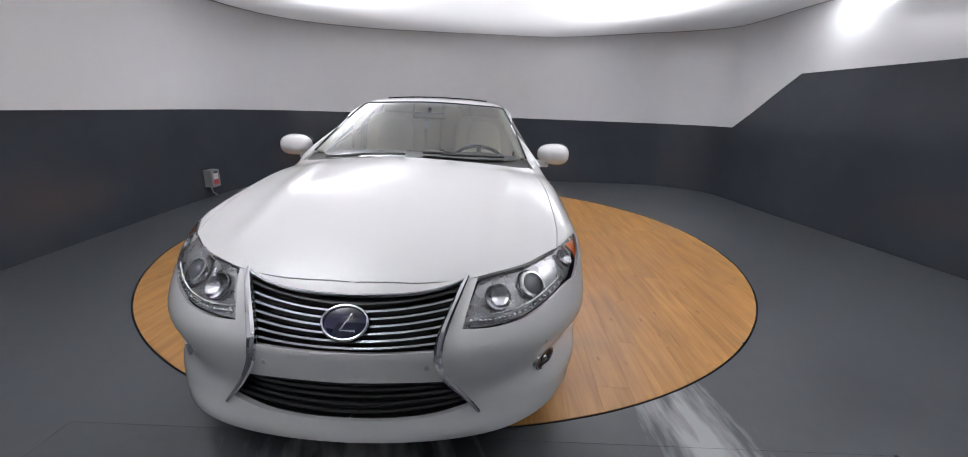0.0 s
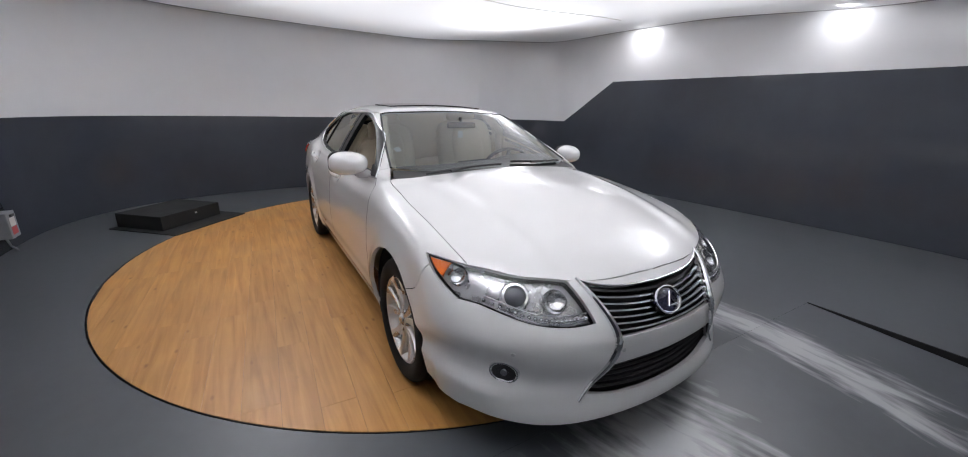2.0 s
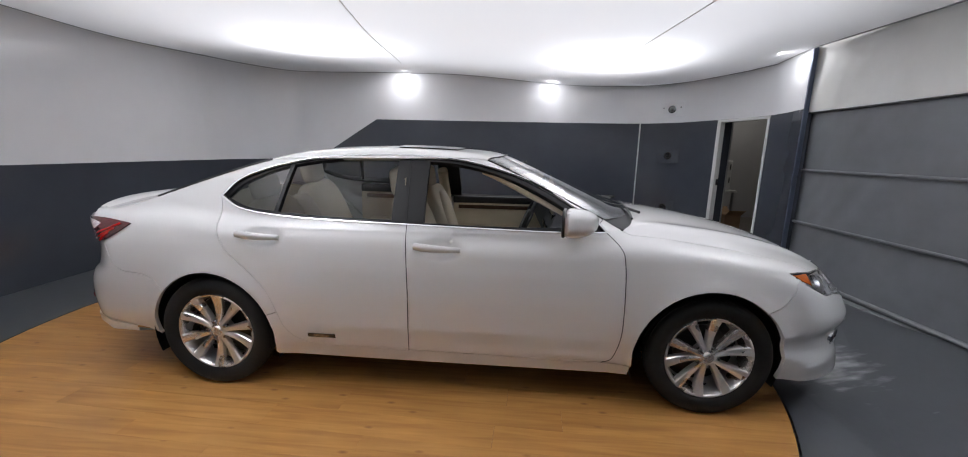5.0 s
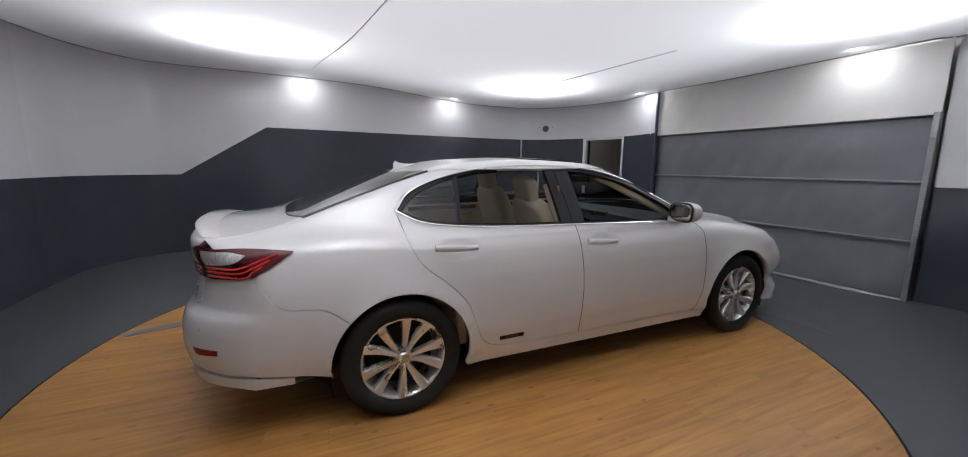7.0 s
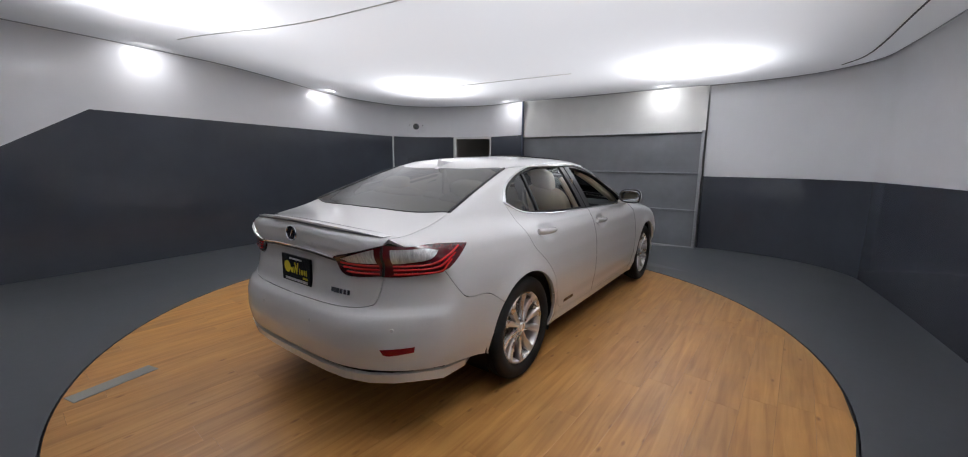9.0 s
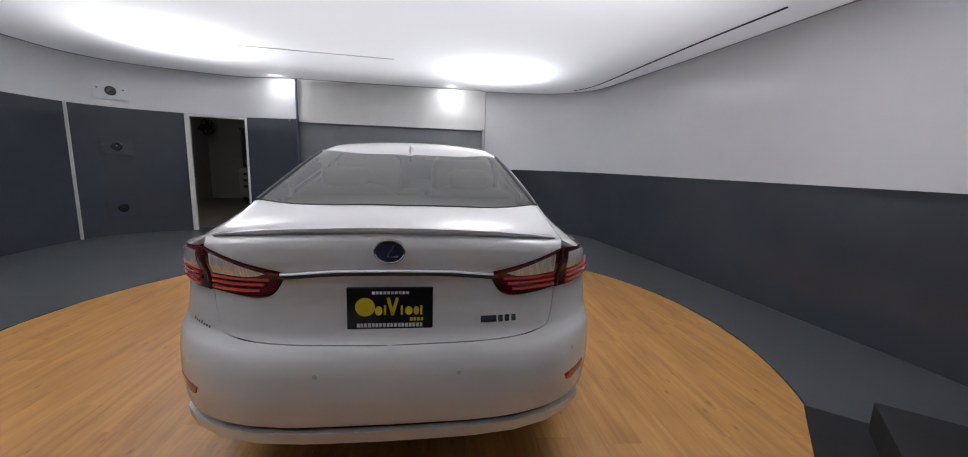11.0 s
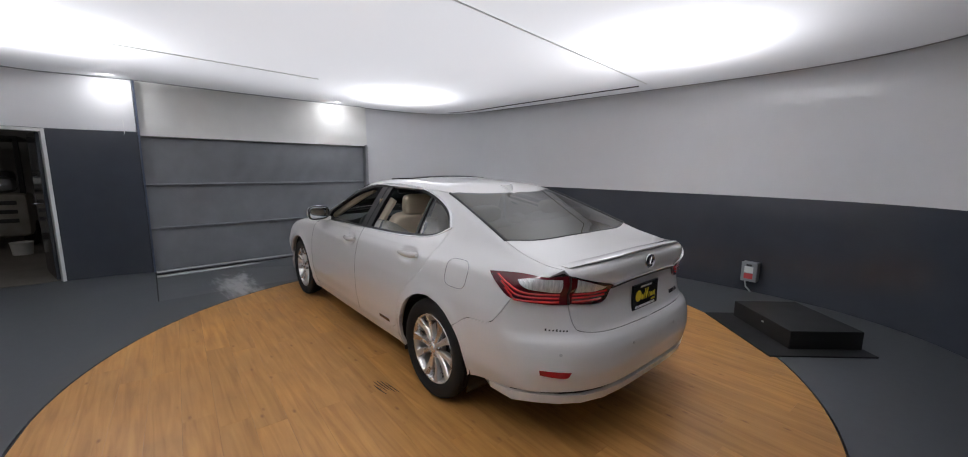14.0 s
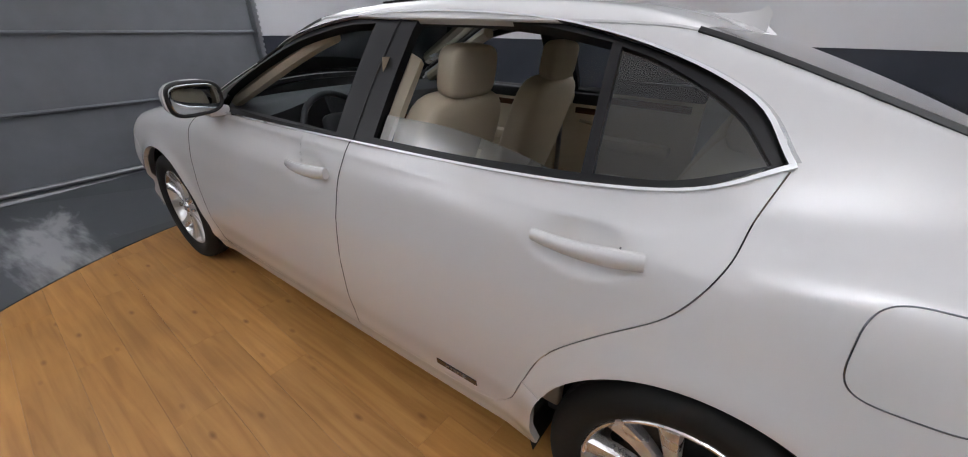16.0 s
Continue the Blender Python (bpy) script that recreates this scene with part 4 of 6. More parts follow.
for k in range(34):
    box(bm, -0.065, -0.045, -1.705, -1.66, -0.1 + k * 0.06, -0.07 + k * 0.06)
part("side_track", bm, STEEL, gate, "toothed steel side track")
# dark seam strip between wall and gate
bm = boxmesh(3.735, 3.785, 2.238, 2.262, -0.11, 2.66, 0.004)
tagged(part("trim_gate_edge", bm, mat("blue_grey_edge", (0.09, 0.11, 0.16), 0.3, 0.4)), "slim blue-grey metal edge beside the gate", "trim", kind="structure")
bm = boxmesh(3.92, 4.3, 2.42, 2.48, -0.15, 3.3)
tagged(part("wall_gate_return", bm, WALLDARK), "dark wall return beside the gate", "wall", kind="structure")
# unseen closing wall added outside the gate
bm = boxmesh(4.3, 4.4, -1.3, 2.5, -0.3, 3.3)
tagged(part("wall_gate_back", bm, DRYWALL), "unseen plain wall added behind the gate", "wall", kind="structure")

# doorway: jambs, head, open leaf
DL, DR = Vector((*DOOR_L, 0)), Vector((*DOOR_R, 0))
along = (DR - DL).normalized()
out = Vector((along.y, -along.x, 0))
if out.x < 0:
    out = -out
turn = Matrix((( along.x, out.x, 0, DL.x), (along.y, out.y, 0, DL.y), (0, 0, 1, 0), (0, 0, 0, 1)))
span = (DR - DL).length
door_frame = thing("door_frame", "white painted steel door frame round the open doorway", "door frame", (0, 0, 0))
for a, b, z0, z1 in ((0.0, 0.07, -0.01, 1.97), (span - 0.035, span, -0.01, 1.97), (0.07, span - 0.035, 1.93, 1.97)):
    part("jamb" if z0 < 1 else "head", boxmesh(a, b, -0.012, 0.075, z0, z1, 0.004, turn), DOORWHITE, door_frame)
part("latch_plate", boxmesh(0.069, 0.073, 0.03, 0.07, 0.92, 1.02, 0, turn), DARKCHROME, door_frame)
leaf_turn = turn @ pose(span - 0.04, 0.14, 0, 0, 0, 84)
door_leaf = thing("door", "dark slate door leaf standing open into the back room", "door")
part("leaf", boxmesh(0, 0.78, -0.02, 0.02, 0.01, 1.93, 0.004, leaf_turn), WALLDARK, door_leaf)
bm = bmesh.new()
tube(bm, [leaf_turn @ Vector(p) for p in ((0.71, 0.02, 0.98), (0.71, 0.06, 0.98), (0.60, 0.06, 0.98))], 0.009, 8)
part("handle", bm, CHROME, door_leaf, smooth=True)

# back room behind the doorway
tagged(part("wall_back_room", boxmesh(9.3, 9.4, 1.0, 7.0, 0, 3.3), DRYWALL), "pale plaster wall of the back room", "wall", kind="structure")
tagged(part("wall_back_side", boxmesh(4.0, 9.4, 6.6, 6.7, 0, 3.3), DRYWALL), "pale plaster side wall of the back room", "wall", kind="structure")
tagged(part("wall_back_near", boxmesh(4.45, 9.4, 2.5, 2.6, 0, 3.3), DRYWALL), "pale plaster partition of the back room", "wall", kind="structure")
tagged(part("wall_back_left", boxmesh(3.9, 4.0, 4.3, 6.7, 0, 3.3), DRYWALL), "plaster wall behind the curved panels", "wall", kind="structure")
tagged(part("ceiling_back_room", boxmesh(3.6, 9.4, 2.3, 6.7, 3.3, 3.4), DRYWALL), "plain ceiling of the back room", "ceiling", kind="structure")
tagged(part("floor_back_room", boxmesh(3.95, 9.3, 2.6, 6.6, 0.0, 0.004), BROWNFLOOR), "bare brown floor of the back room", "floor", kind="structure")
# unseen lamp added to brighten the back room as seen through the doorway
lamp("back_room_lamp", 5.1, 5.5, 3.2, 0.6, 9.0, tint=(1, 0.95, 0.88))

# wall cabinet, screen, carton in the back room
cab = thing("cabinet", "white two-door cabinet with dark handles against the back wall", "cabinet", (4.68, 6.3, 0.004))
part("body", boxmesh(-0.3, 0.3, -0.25, 0.25, 0.66, 1.3, 0.006), DOORWHITE, cab)
dl = part("cabinet_door", boxmesh(-0.29, 0.29, -0.268, -0.25, 0.68, 1.28, 0.004), DOORWHITE, cab)
for z in (0.82, 1.1):
    part("handle", boxmesh(0.24, 0.26, -0.284, -0.268, z, z + 0.12, 0.003), BLACK, dl)
part("worktop", boxmesh(-0.34, 0.42, -0.34, 0.28, 0.62, 0.66, 0.004), DOORWHITE, cab)
for y in (-0.28, 0.22):
    for x in (-0.28, 0.36):
        part("leg", boxmesh(x - 0.02, x + 0.02, y - 0.02, y + 0.02, 0, 0.62), STEEL, cab)
scr = thing("monitor", "black computer monitor on the white cabinet", "monitor", (4.72, 6.25, 1.304))
scr.rotation_euler = (0, 0, radians(90))
part("screen", boxmesh(-0.02, 0.02, -0.26, 0.26, 0.1, 0.44, 0.006), GLOSSBLACK, scr)
part("stand", boxmesh(-0.02, 0.03, -0.03, 0.03, 0.01, 0.2, 0.003), BLACK, scr)
part("foot", boxmesh(-0.08, 0.1, -0.12, 0.12, 0, 0.012, 0.003), BLACK, scr)
CARD = mat("brown_card", (0.34, 0.22, 0.12), 0.8, vary=0.12, bump=0.2)
carton = thing("carton", "brown cardboard carton on the back room floor", "box", (4.62, 5.3, 0.004))
part("box_body", boxmesh(-0.15, 0.15, -0.2, 0.2, 0, 0.26, 0.004), CARD, carton)
for s in (-1, 1):
    part("flap", boxmesh(-0.15, 0.15, -0.1, 0.1, -0.002, 0.002, 0, pose(0, s * 0.27, 0.30, s * 35)), CARD, carton)
bucket = thing("tub", "small white plastic tub on the floor", "tub", (6.6, 3.95, 0.004))
bm = bmesh.new()
lathe(bm, [(0.0, 0.0), (0.12, 0.0), (0.14, 0.2), (0.145, 0.2), (0.145, 0.21), (0.13, 0.21), (0.12, 0.02), (0.0, 0.02)], 20, "z")
part("shell", bm, DOORWHITE, bucket, smooth=True)

# fan on the back room's side wall
fan = thing("wall_fan", "black round wall fan high in the back room", "fan", (8.85, 6.6, 2.1))
for ry in (-0.32, -0.24, -0.16):
    bm = bmesh.new()
    rr_ = 0.25 if ry == -0.24 else 0.20
    tube(bm, [(rr_ * math.cos(t), ry, rr_ * math.sin(t)) for t in np.linspace(0, 2 * math.pi, 32, endpoint=False)], 0.010, 6, closed=True, up=(0, 1, 0))
    part("cage_ring", bm, BLACK, fan, smooth=True)
for k in range(12):
    t = math.pi * k / 6
    bm = bmesh.new()
    tube(bm, [(0.04 * math.cos(t), -0.33, 0.04 * math.sin(t)), (0.20 * math.cos(t), -0.32, 0.20 * math.sin(t)), (0.25 * math.cos(t), -0.24, 0.25 * math.sin(t)), (0.20 * math.cos(t), -0.16, 0.20 * math.sin(t))], 0.004, 5)
    part("cage_wire", bm, BLACK, fan)
for k in range(4):
    part("blade", boxmesh(0.03, 0.19, -0.05, 0.05, -0.003, 0.003, 0, pose(0, -0.24, 0) @ pose(0, 0, 0, 0, 90 * k) @ pose(0, 0, 0, 60)), BLACK, fan)
bm = bmesh.new()
lathe(bm, [(0.0, -0.34), (0.05, -0.33), (0.06, -0.28), (0.08, -0.18), (0.07, -0.08), (0.0, -0.08)], 20, "y")
part("motor", bm, BLACK, fan, smooth=True)
part("bracket", boxmesh(-0.03, 0.03, -0.10, 0.0, -0.10, 0.02, 0.006), BLACK, fan)

# forklift seen through the doorway
FORKGREY = mat("worn_grey_forklift_paint", (0.26, 0.24, 0.21), 0.5, vary=0.2, scale=5)
fork = thing("forklift", "grey forklift with slotted counterweight parked in the back room", "forklift", (7.6, 4.4, 0.004))
part("counterweight", boxmesh(-0.35, 0.3, -0.5, 0.5, 0.22, 1.0, 0.09), FORKGREY, fork, smooth=True)
for z in (0.52, 0.68, 0.84):
    for y in (-0.2, 0.2):
        part("slot", boxmesh(-0.358, -0.34, y - 0.16, y + 0.16, z - 0.035, z + 0.035, 0.006), BLACK, fork)
part("gas_bottle", boxmesh(-0.3, 0.05, -0.36, 0.36, 1.02, 1.3, 0.12), STEEL, fork, smooth=True)
for y in (-0.42, 0.42):
    for x in (-0.1, 1.1):
        part("guard_post", boxmesh(x - 0.03, x + 0.03, y - 0.035, y + 0.035, 0.95, 1.98, 0.01), BLACK, fork)
part("overhead_guard", boxmesh(-0.2, 1.2, -0.46, 0.46, 1.96, 2.02, 0.01), BLACK, fork)
part("seat", boxmesh(0.2, 0.6, -0.25, 0.25, 1.0, 1.4, 0.06), BLACK, fork, smooth=True)
for y in (-0.42, 0.42):
    bm = bmesh.new()
    lathe(bm, [(0.0, -0.08), (0.22, -0.08), (0.25, -0.04), (0.25, 0.04), (0.22, 0.08), (0.0, 0.08)], 24)
    bmesh.ops.translate(bm, verts=bm.verts, vec=(0.1, y, 0.25))
    part("tyre", bm, RUBBER, fork, smooth=True)

# electric box on the rear-side wall
ebox = thing("switch_box", "small grey electric switch box with red and white labels", "switch box", (-2.02, -3.46, 0.27))
GREYBOX = mat("grey_box_paint", (0.22, 0.23, 0.24), 0.45, vary=0.08)
part("case", boxmesh(-0.085, 0.085, -0.06, 0.055, -0.12, 0.12, 0.006), GREYBOX, ebox)
part("label_red", boxmesh(-0.045, 0.05, 0.056, 0.058, -0.085, -0.015), mat("red_label", (0.5, 0.05, 0.05), 0.5), ebox, "red warning label")
part("label_white", boxmesh(-0.045, 0.05, 0.056, 0.058, -0.01, 0.07), DOORWHITE, ebox, "white printed label")
part("lever", boxmesh(-0.03, 0.03, 0.055, 0.07, 0.078, 0.1, 0.003), BLACK, ebox)
bm = bmesh.new()
tube(bm, [(0.05, 0.0, -0.12), (0.03, 0.01, -0.2), (-0.02, 0.02, -0.24), (-0.03, 0.02, -0.262)], 0.009, 6)
part("cable", bm, STEEL, ebox, smooth=True)

# black steel cover box beside the turntable
cover = thing("motor_cover", "low matt black steel cover box beside the turntable", "cover box", (-2.70, -2.34, 0))
cm = pose(0, 0, 0, 0, 0, -41.5)
part("lid", boxmesh(-0.39, 0.39, -0.31, 0.31, 0.012, 0.172, 0.004, cm), MATTBLACK, cover)
part("base_plate", boxmesh(-0.52, 0.47, -0.33, 0.56, 0.0, 0.012, 0, cm), MATTBLACK, cover)
part("rivet", boxmesh(-0.06, -0.035, 0.309, 0.314, 0.115, 0.13, 0, cm), DOORWHITE, cover)

# round wall ports on plates
def port(x, y, z, facing, plate, label):
    ob = thing("wall_port", label, "port", (x, y, z), "round ports in the wall")
    ob.rotation_euler = (0, 0, facing)
    part("plate", boxmesh(-0.006, 0.004, -0.2, 0.2, -0.13, 0.12, 0.003), plate, ob)
    bm = bmesh.new()
    lathe(bm, [(0.068, -0.004), (0.068, -0.013), (0.058, -0.015), (0.052, -0.008), (0.0, -0.007)], 28, "x")
    part("bezel", bm, GLOSSBLACK, ob, smooth=True)
    bm = bmesh.new()
    lathe(bm, [(0.03, -0.008), (0.022, -0.018), (0.0, -0.02)], 20, "x")
    part("lens", bm, GLOSSBLACK, ob, smooth=True)
    for y in (-0.15, 0.15):
        bm = bmesh.new()
        lathe(bm, [(0.012, -0.006), (0.011, -0.011), (0.0, -0.012)], 12, "x")
        bmesh.ops.translate(bm, verts=bm.verts, vec=(0, y, 0.03))
        part("bolt", bm, BLACK, ob)
    return ob


pf = math.atan2(0.62, 0.55)
for z, pm, lb in ((2.21, WALLWHITE, "black round port on a white plate in the upper wall"), (1.385, WALLDARK, "black round port on a dark plate in the wall"), (0.43, WALLDARK, "black round port low in the dark wall")):
    port(3.125, 4.735, z, pf, pm, lb)
# upright white joint between the panels
tagged(part("trim_wall_joint", boxmesh(2.655, 2.667, 4.985, 5.03, 0.0, 1.975), DOORWHITE), "thin pale upright joint between wall panels", "trim", kind="structure")

# seams of the ceiling cloth
for (xa, ya), (xb, yb) in (((-1.62, 3.9), (-0.75, -2.95)), ((1.72, 2.6), (1.95, 0.4))):
    bm = bmesh.new()
    tube(bm, [(xa + (xb - xa) * f, ya + (yb - ya) * f, ceiling_z(xa + (xb - xa) * f, ya + (yb - ya) * f) - 0.008) for f in np.linspace(0, 1, 24)], 0.006, 6)
    tagged(part("trim_ceiling_seam", bm, CANVASWHITE), "fine welded seam in the ceiling cloth", "trim", kind="structure")
# slim edging where the cloth meets the wall
bm = bmesh.new()
ring_pts = []
for p in outline:
    d = Vector((p[0], p[1], 0)) - CENTRE
    q = CENTRE + d * (1 - GAP / d.length)
    ring_pts.append((q.x, q.y, ceiling_z(q.x, q.y) - 0.004))
tube(bm, ring_pts, 0.008, 6, closed=True)
tagged(part("trim_ceiling_edge", bm, STEEL), "thin grey cord along the edge of the ceiling cloth", "trim", kind="structure")
bm = bmesh.new()
rail = [(3.35, -2.62), (3.0, -2.78), (2.4, -2.85), (1.4, -2.89), (0.3, -2.95), (-0.6, -3.02)]
tube(bm, [(p[0], p[1], ceiling_z(p[0], p[1]) - 0.006) for p in catmull(rail, 8)], 0.008, 6)
tagged(part("ceiling_track", bm, BLACK, smooth=True), "slim black cable track along the edge of the ceiling", "track")


# ---- floor planks of the turntable: pieces cut by the round edge ----
def plank_material():
    m, nt, b = nodes_of("maple_plank")
    n, l = nt.nodes, nt.links
    tc, oi = n.new("ShaderNodeTexCoord"), n.new("ShaderNodeObjectInfo")
    sh = n.new("ShaderNodeVectorMath")
    sh.operation = "MULTIPLY_ADD"
    comb = n.new("ShaderNodeCombineXYZ")
    l.new(oi.outputs["Random"], comb.inputs[0]), l.new(oi.outputs["Random"], comb.inputs[2])
    l.new(comb.outputs[0], sh.inputs[0])
    sh.inputs[1].default_value = (37, 0, 19)
    l.new(tc.outputs["Object"], sh.inputs[2])
    mp = n.new("ShaderNodeMapping")
    mp.inputs["Rotation"].default_value = (0, 0, -PLANK_TURN)
    mp.inputs["Scale"].default_value = (1.0, 14.0, 14.0)
    l.new(sh.outputs[0], mp.inputs[0])
    grain = n.new("ShaderNodeTexNoise")
    grain.inputs["Scale"].default_value, grain.inputs["Detail"].default_value, grain.inputs["Distortion"].default_value = 1.8, 7, 0.6
    l.new(mp.outputs[0], grain.inputs[0])
    blot = n.new("ShaderNodeTexNoise")
    blot.inputs["Scale"].default_value, blot.inputs["Detail"].default_value = 2.6, 4
    l.new(sh.outputs[0], blot.inputs[0])
    mp2 = n.new("ShaderNodeMapping")
    mp2.inputs["Rotation"].default_value = (0, 0, -PLANK_TURN)
    mp2.inputs["Scale"].default_value = (5.5, 13.0, 13.0)
    l.new(sh.outputs[0], mp2.inputs[0])
    knot = n.new("ShaderNodeTexVoronoi")
    knot.inputs["Scale"].default_value = 0.75
    l.new(mp2.outputs[0], knot.inputs[0])
    kr = n.new("ShaderNodeMapRange")
    kr.inputs[1].default_value, kr.inputs[2].default_value, kr.inputs[3].default_value, kr.inputs[4].default_value = 0.03, 0.13, 1.0, 0.0
    l.new(knot.outputs["Distance"], kr.inputs[0])
    ramp = n.new("ShaderNodeValToRGB")
    e = ramp.color_ramp.elements
    e[0].position, e[0].color = 0.30, (0.365, 0.164, 0.042, 1)
    e[1].position, e[1].color = 0.72, (0.535, 0.276, 0.086, 1)
    k = e.new(0.5)
    k.color = (0.455, 0.220, 0.062, 1)
    l.new(grain.outputs[0], ramp.inputs[0])
    mx = n.new("ShaderNodeMix")
    mx.data_type, mx.blend_type = "RGBA", "MULTIPLY"
    mx.inputs[0].default_value = 1.0
    tone = n.new("ShaderNodeMapRange")
    tone.inputs[3].default_value, tone.inputs[4].default_value = 0.94, 1.06
    l.new(oi.outputs["Random"], tone.inputs[0])
    tb = n.new("ShaderNodeMapRange")
    tb.inputs[1].default_value, tb.inputs[2].default_value, tb.inputs[3].default_value, tb.inputs[4].default_value = 0.3, 0.7, 0.88, 1.1
    l.new(blot.outputs[0], tb.inputs[0])
    mul = n.new("ShaderNodeMath")
    mul.operation = "MULTIPLY"
    l.new(tone.outputs[0], mul.inputs[0]), l.new(tb.outputs[0], mul.inputs[1])
    l.new(ramp.outputs[0], mx.inputs[6]), l.new(mul.outputs[0], mx.inputs[7])
    mk = n.new("ShaderNodeMix")
    mk.data_type = "RGBA"
    mk.inputs[7].default_value = (0.22, 0.085, 0.026, 1)
    ks = n.new("ShaderNodeMath")
    ks.operation = "MULTIPLY"
    ks.inputs[1].default_value = 0.85
    l.new(kr.outputs[0], ks.inputs[0])
    l.new(ks.outputs[0], mk.inputs[0]), l.new(mx.outputs[2], mk.inputs[6])
    l.new(mk.outputs[2], b.inputs["Base Color"])
    rg = n.new("ShaderNodeMapRange")
    rg.inputs[3].default_value, rg.inputs[4].default_value = 0.30, 0.48
    l.new(blot.outputs[0], rg.inputs[0]), l.new(rg.outputs[0], b.inputs["Roughness"])
    bp = n.new("ShaderNodeBump")
    bp.inputs["Strength"].default_value, bp.inputs["Distance"].default_value = 0.12, 0.001
    l.new(grain.outputs[0], bp.inputs["Height"]), l.new(bp.outputs[0], b.inputs["Normal"])
    return m


PLANK_TURN = radians(PLANK_DEG)
PLANK = plank_material()


def clip_round(poly, r):
    """The part of a convex outline inside a circle about the origin, as an outline."""
    pts = []
    n = len(poly)
    for i in range(n):
        a, b = np.array(poly[i]), np.array(poly[(i + 1) % n])
        k = max(2, int(np.linalg.norm(b - a) / 0.03))
        pts += [a + (b - a) * j / k for j in range(k)]
    out = []
    for p in pts:
        d = np.linalg.norm(p)
        out.append(p if d <= r else None)
    if all(o is None for o in out):
        return []
    res = []
    for p, o in zip(pts, out):
        if o is not None:
            res.append(p)
        else:
            # pull onto the circle along the plank's width
            y = np.clip(p[1], -r, r)
            x = math.sqrt(max(r * r - y * y, 0))
            q = np.array((math.copysign(min(abs(p[0]), x), p[0]), y))
            res.append(q)
    keep = [res[0]]
    for p in res[1:]:
        if np.linalg.norm(p - keep[-1]) > 0.004:
            keep.append(p)
    return keep


prng = random.Random(5)
PW = 0.17
row = 0
y = -RADIUS
while y < RADIUS:
    x = -RADIUS - prng.uniform(0, 1.2)
    while x < RADIUS:
        ln = 1.22
        poly = clip_round([(x + 0.0005, y + 0.0005), (x + ln - 0.0005, y + 0.0005), (x + ln - 0.0005, y + PW - 0.0005), (x + 0.0005, y + PW - 0.0005)], RADIUS - 0.003)
        if len(poly) > 3:
            ar = abs(0.5 * sum(a[0] * b[1] - b[0] * a[1] for a, b in zip(poly, poly[1:] + poly[:1])))
            if ar > 0.0004:
                c, s = math.cos(PLANK_TURN), math.sin(PLANK_TURN)
                bm = bmesh.new()
                hi = [bm.verts.new((c * p[0] - s * p[1] + TABLE.x, s * p[0] + c * p[1] + TABLE.y, 0.0)) for p in poly]
                lo = [bm.verts.new((v.co.x, v.co.y, -0.004)) for v in hi]
                bm.faces.new(hi)
                for j in range(len(hi)):
                    bm.faces.new((lo[j], lo[(j + 1) % len(hi)], hi[(j + 1) % len(hi)], hi[j]))
                part("plank", bm, PLANK, turntable)
        x += ln
    y += PW
# steel inset strip in the deck
part("inset_plate", boxmesh(-0.21, 0.21, -0.055, 0.055, 0.0, 0.004, 0, pose(-3.03, 1.105, 0, 0, 0, 13)), STEEL, turntable, "dull grey metal strip set into the deck")
# dark rubber marks on the planks beside the rear wheel
MARK = mat("rubber_mark", (0.03, 0.025, 0.02), 0.7, vary=0.4, scale=30)
mrng = random.Random(3)
for k in range(5):
    x, y = -1.13 + mrng.uniform(-0.06, 0.06), 1.03 + 0.02 * k
    w = mrng.uniform(0.07, 0.12)
    bm = bmesh.new()
    top_ = [(x - w + 2 * w * f, y + 0.02 * f + 0.006 * math.sin(math.pi * f) * mrng.uniform(0.6, 1.2)) for f in np.linspace(0, 1, 9)]
    bot_ = [(px, y + 0.02 * (px - x + w) / (2 * w) - 0.003) for px, _ in top_[1:-1]][::-1]
    bm.faces.new([bm.verts.new((px, py, 0.0012)) for px, py in top_ + bot_])
    part("tyre_mark", bm, MARK, turntable)



# ---- fittings on the body ----
def frame_at(kind, a, b, lift=0.0, side=1):
    """A pose on the form: z outwards, x along the car or across it."""
    p = on_body(kind, [(a, b)])
    nrm = Vector(gradient(p)[0])
    p = Vector(p[0]) + nrm * lift
    if side < 0:
        p.y, nrm.y = -p.y, -nrm.y
    up = Vector((0, 0, 1)) if kind != "t" else Vector((1, 0, 0))
    xa = up.cross(nrm).normalized()
    ya = nrm.cross(xa)
    return Matrix(((xa.x, ya.x, nrm.x, p.x), (xa.y, ya.y, nrm.y, p.y), (xa.z, ya.z, nrm.z, p.z), (0, 0, 0, 1)))


def disc(m, profile, name, material, parent=None, n=28, label="", sx=1.0, sy=1.0):
    bm = bmesh.new()
    lathe(bm, profile, n, "z")
    bmesh.ops.transform(bm, matrix=m @ Matrix.Diagonal((sx, sy, 1, 1)), verts=bm.verts)
    return part(name, bm, material, parent or car, label, smooth=True)


def mirrored(path, s):
    return [(p[0], s * p[1], p[2]) for p in path]


def strip_on(kind, pts, lift, per=8):
    q = on_body(kind, catmull(pts, per))
    return q + gradient(q) * lift


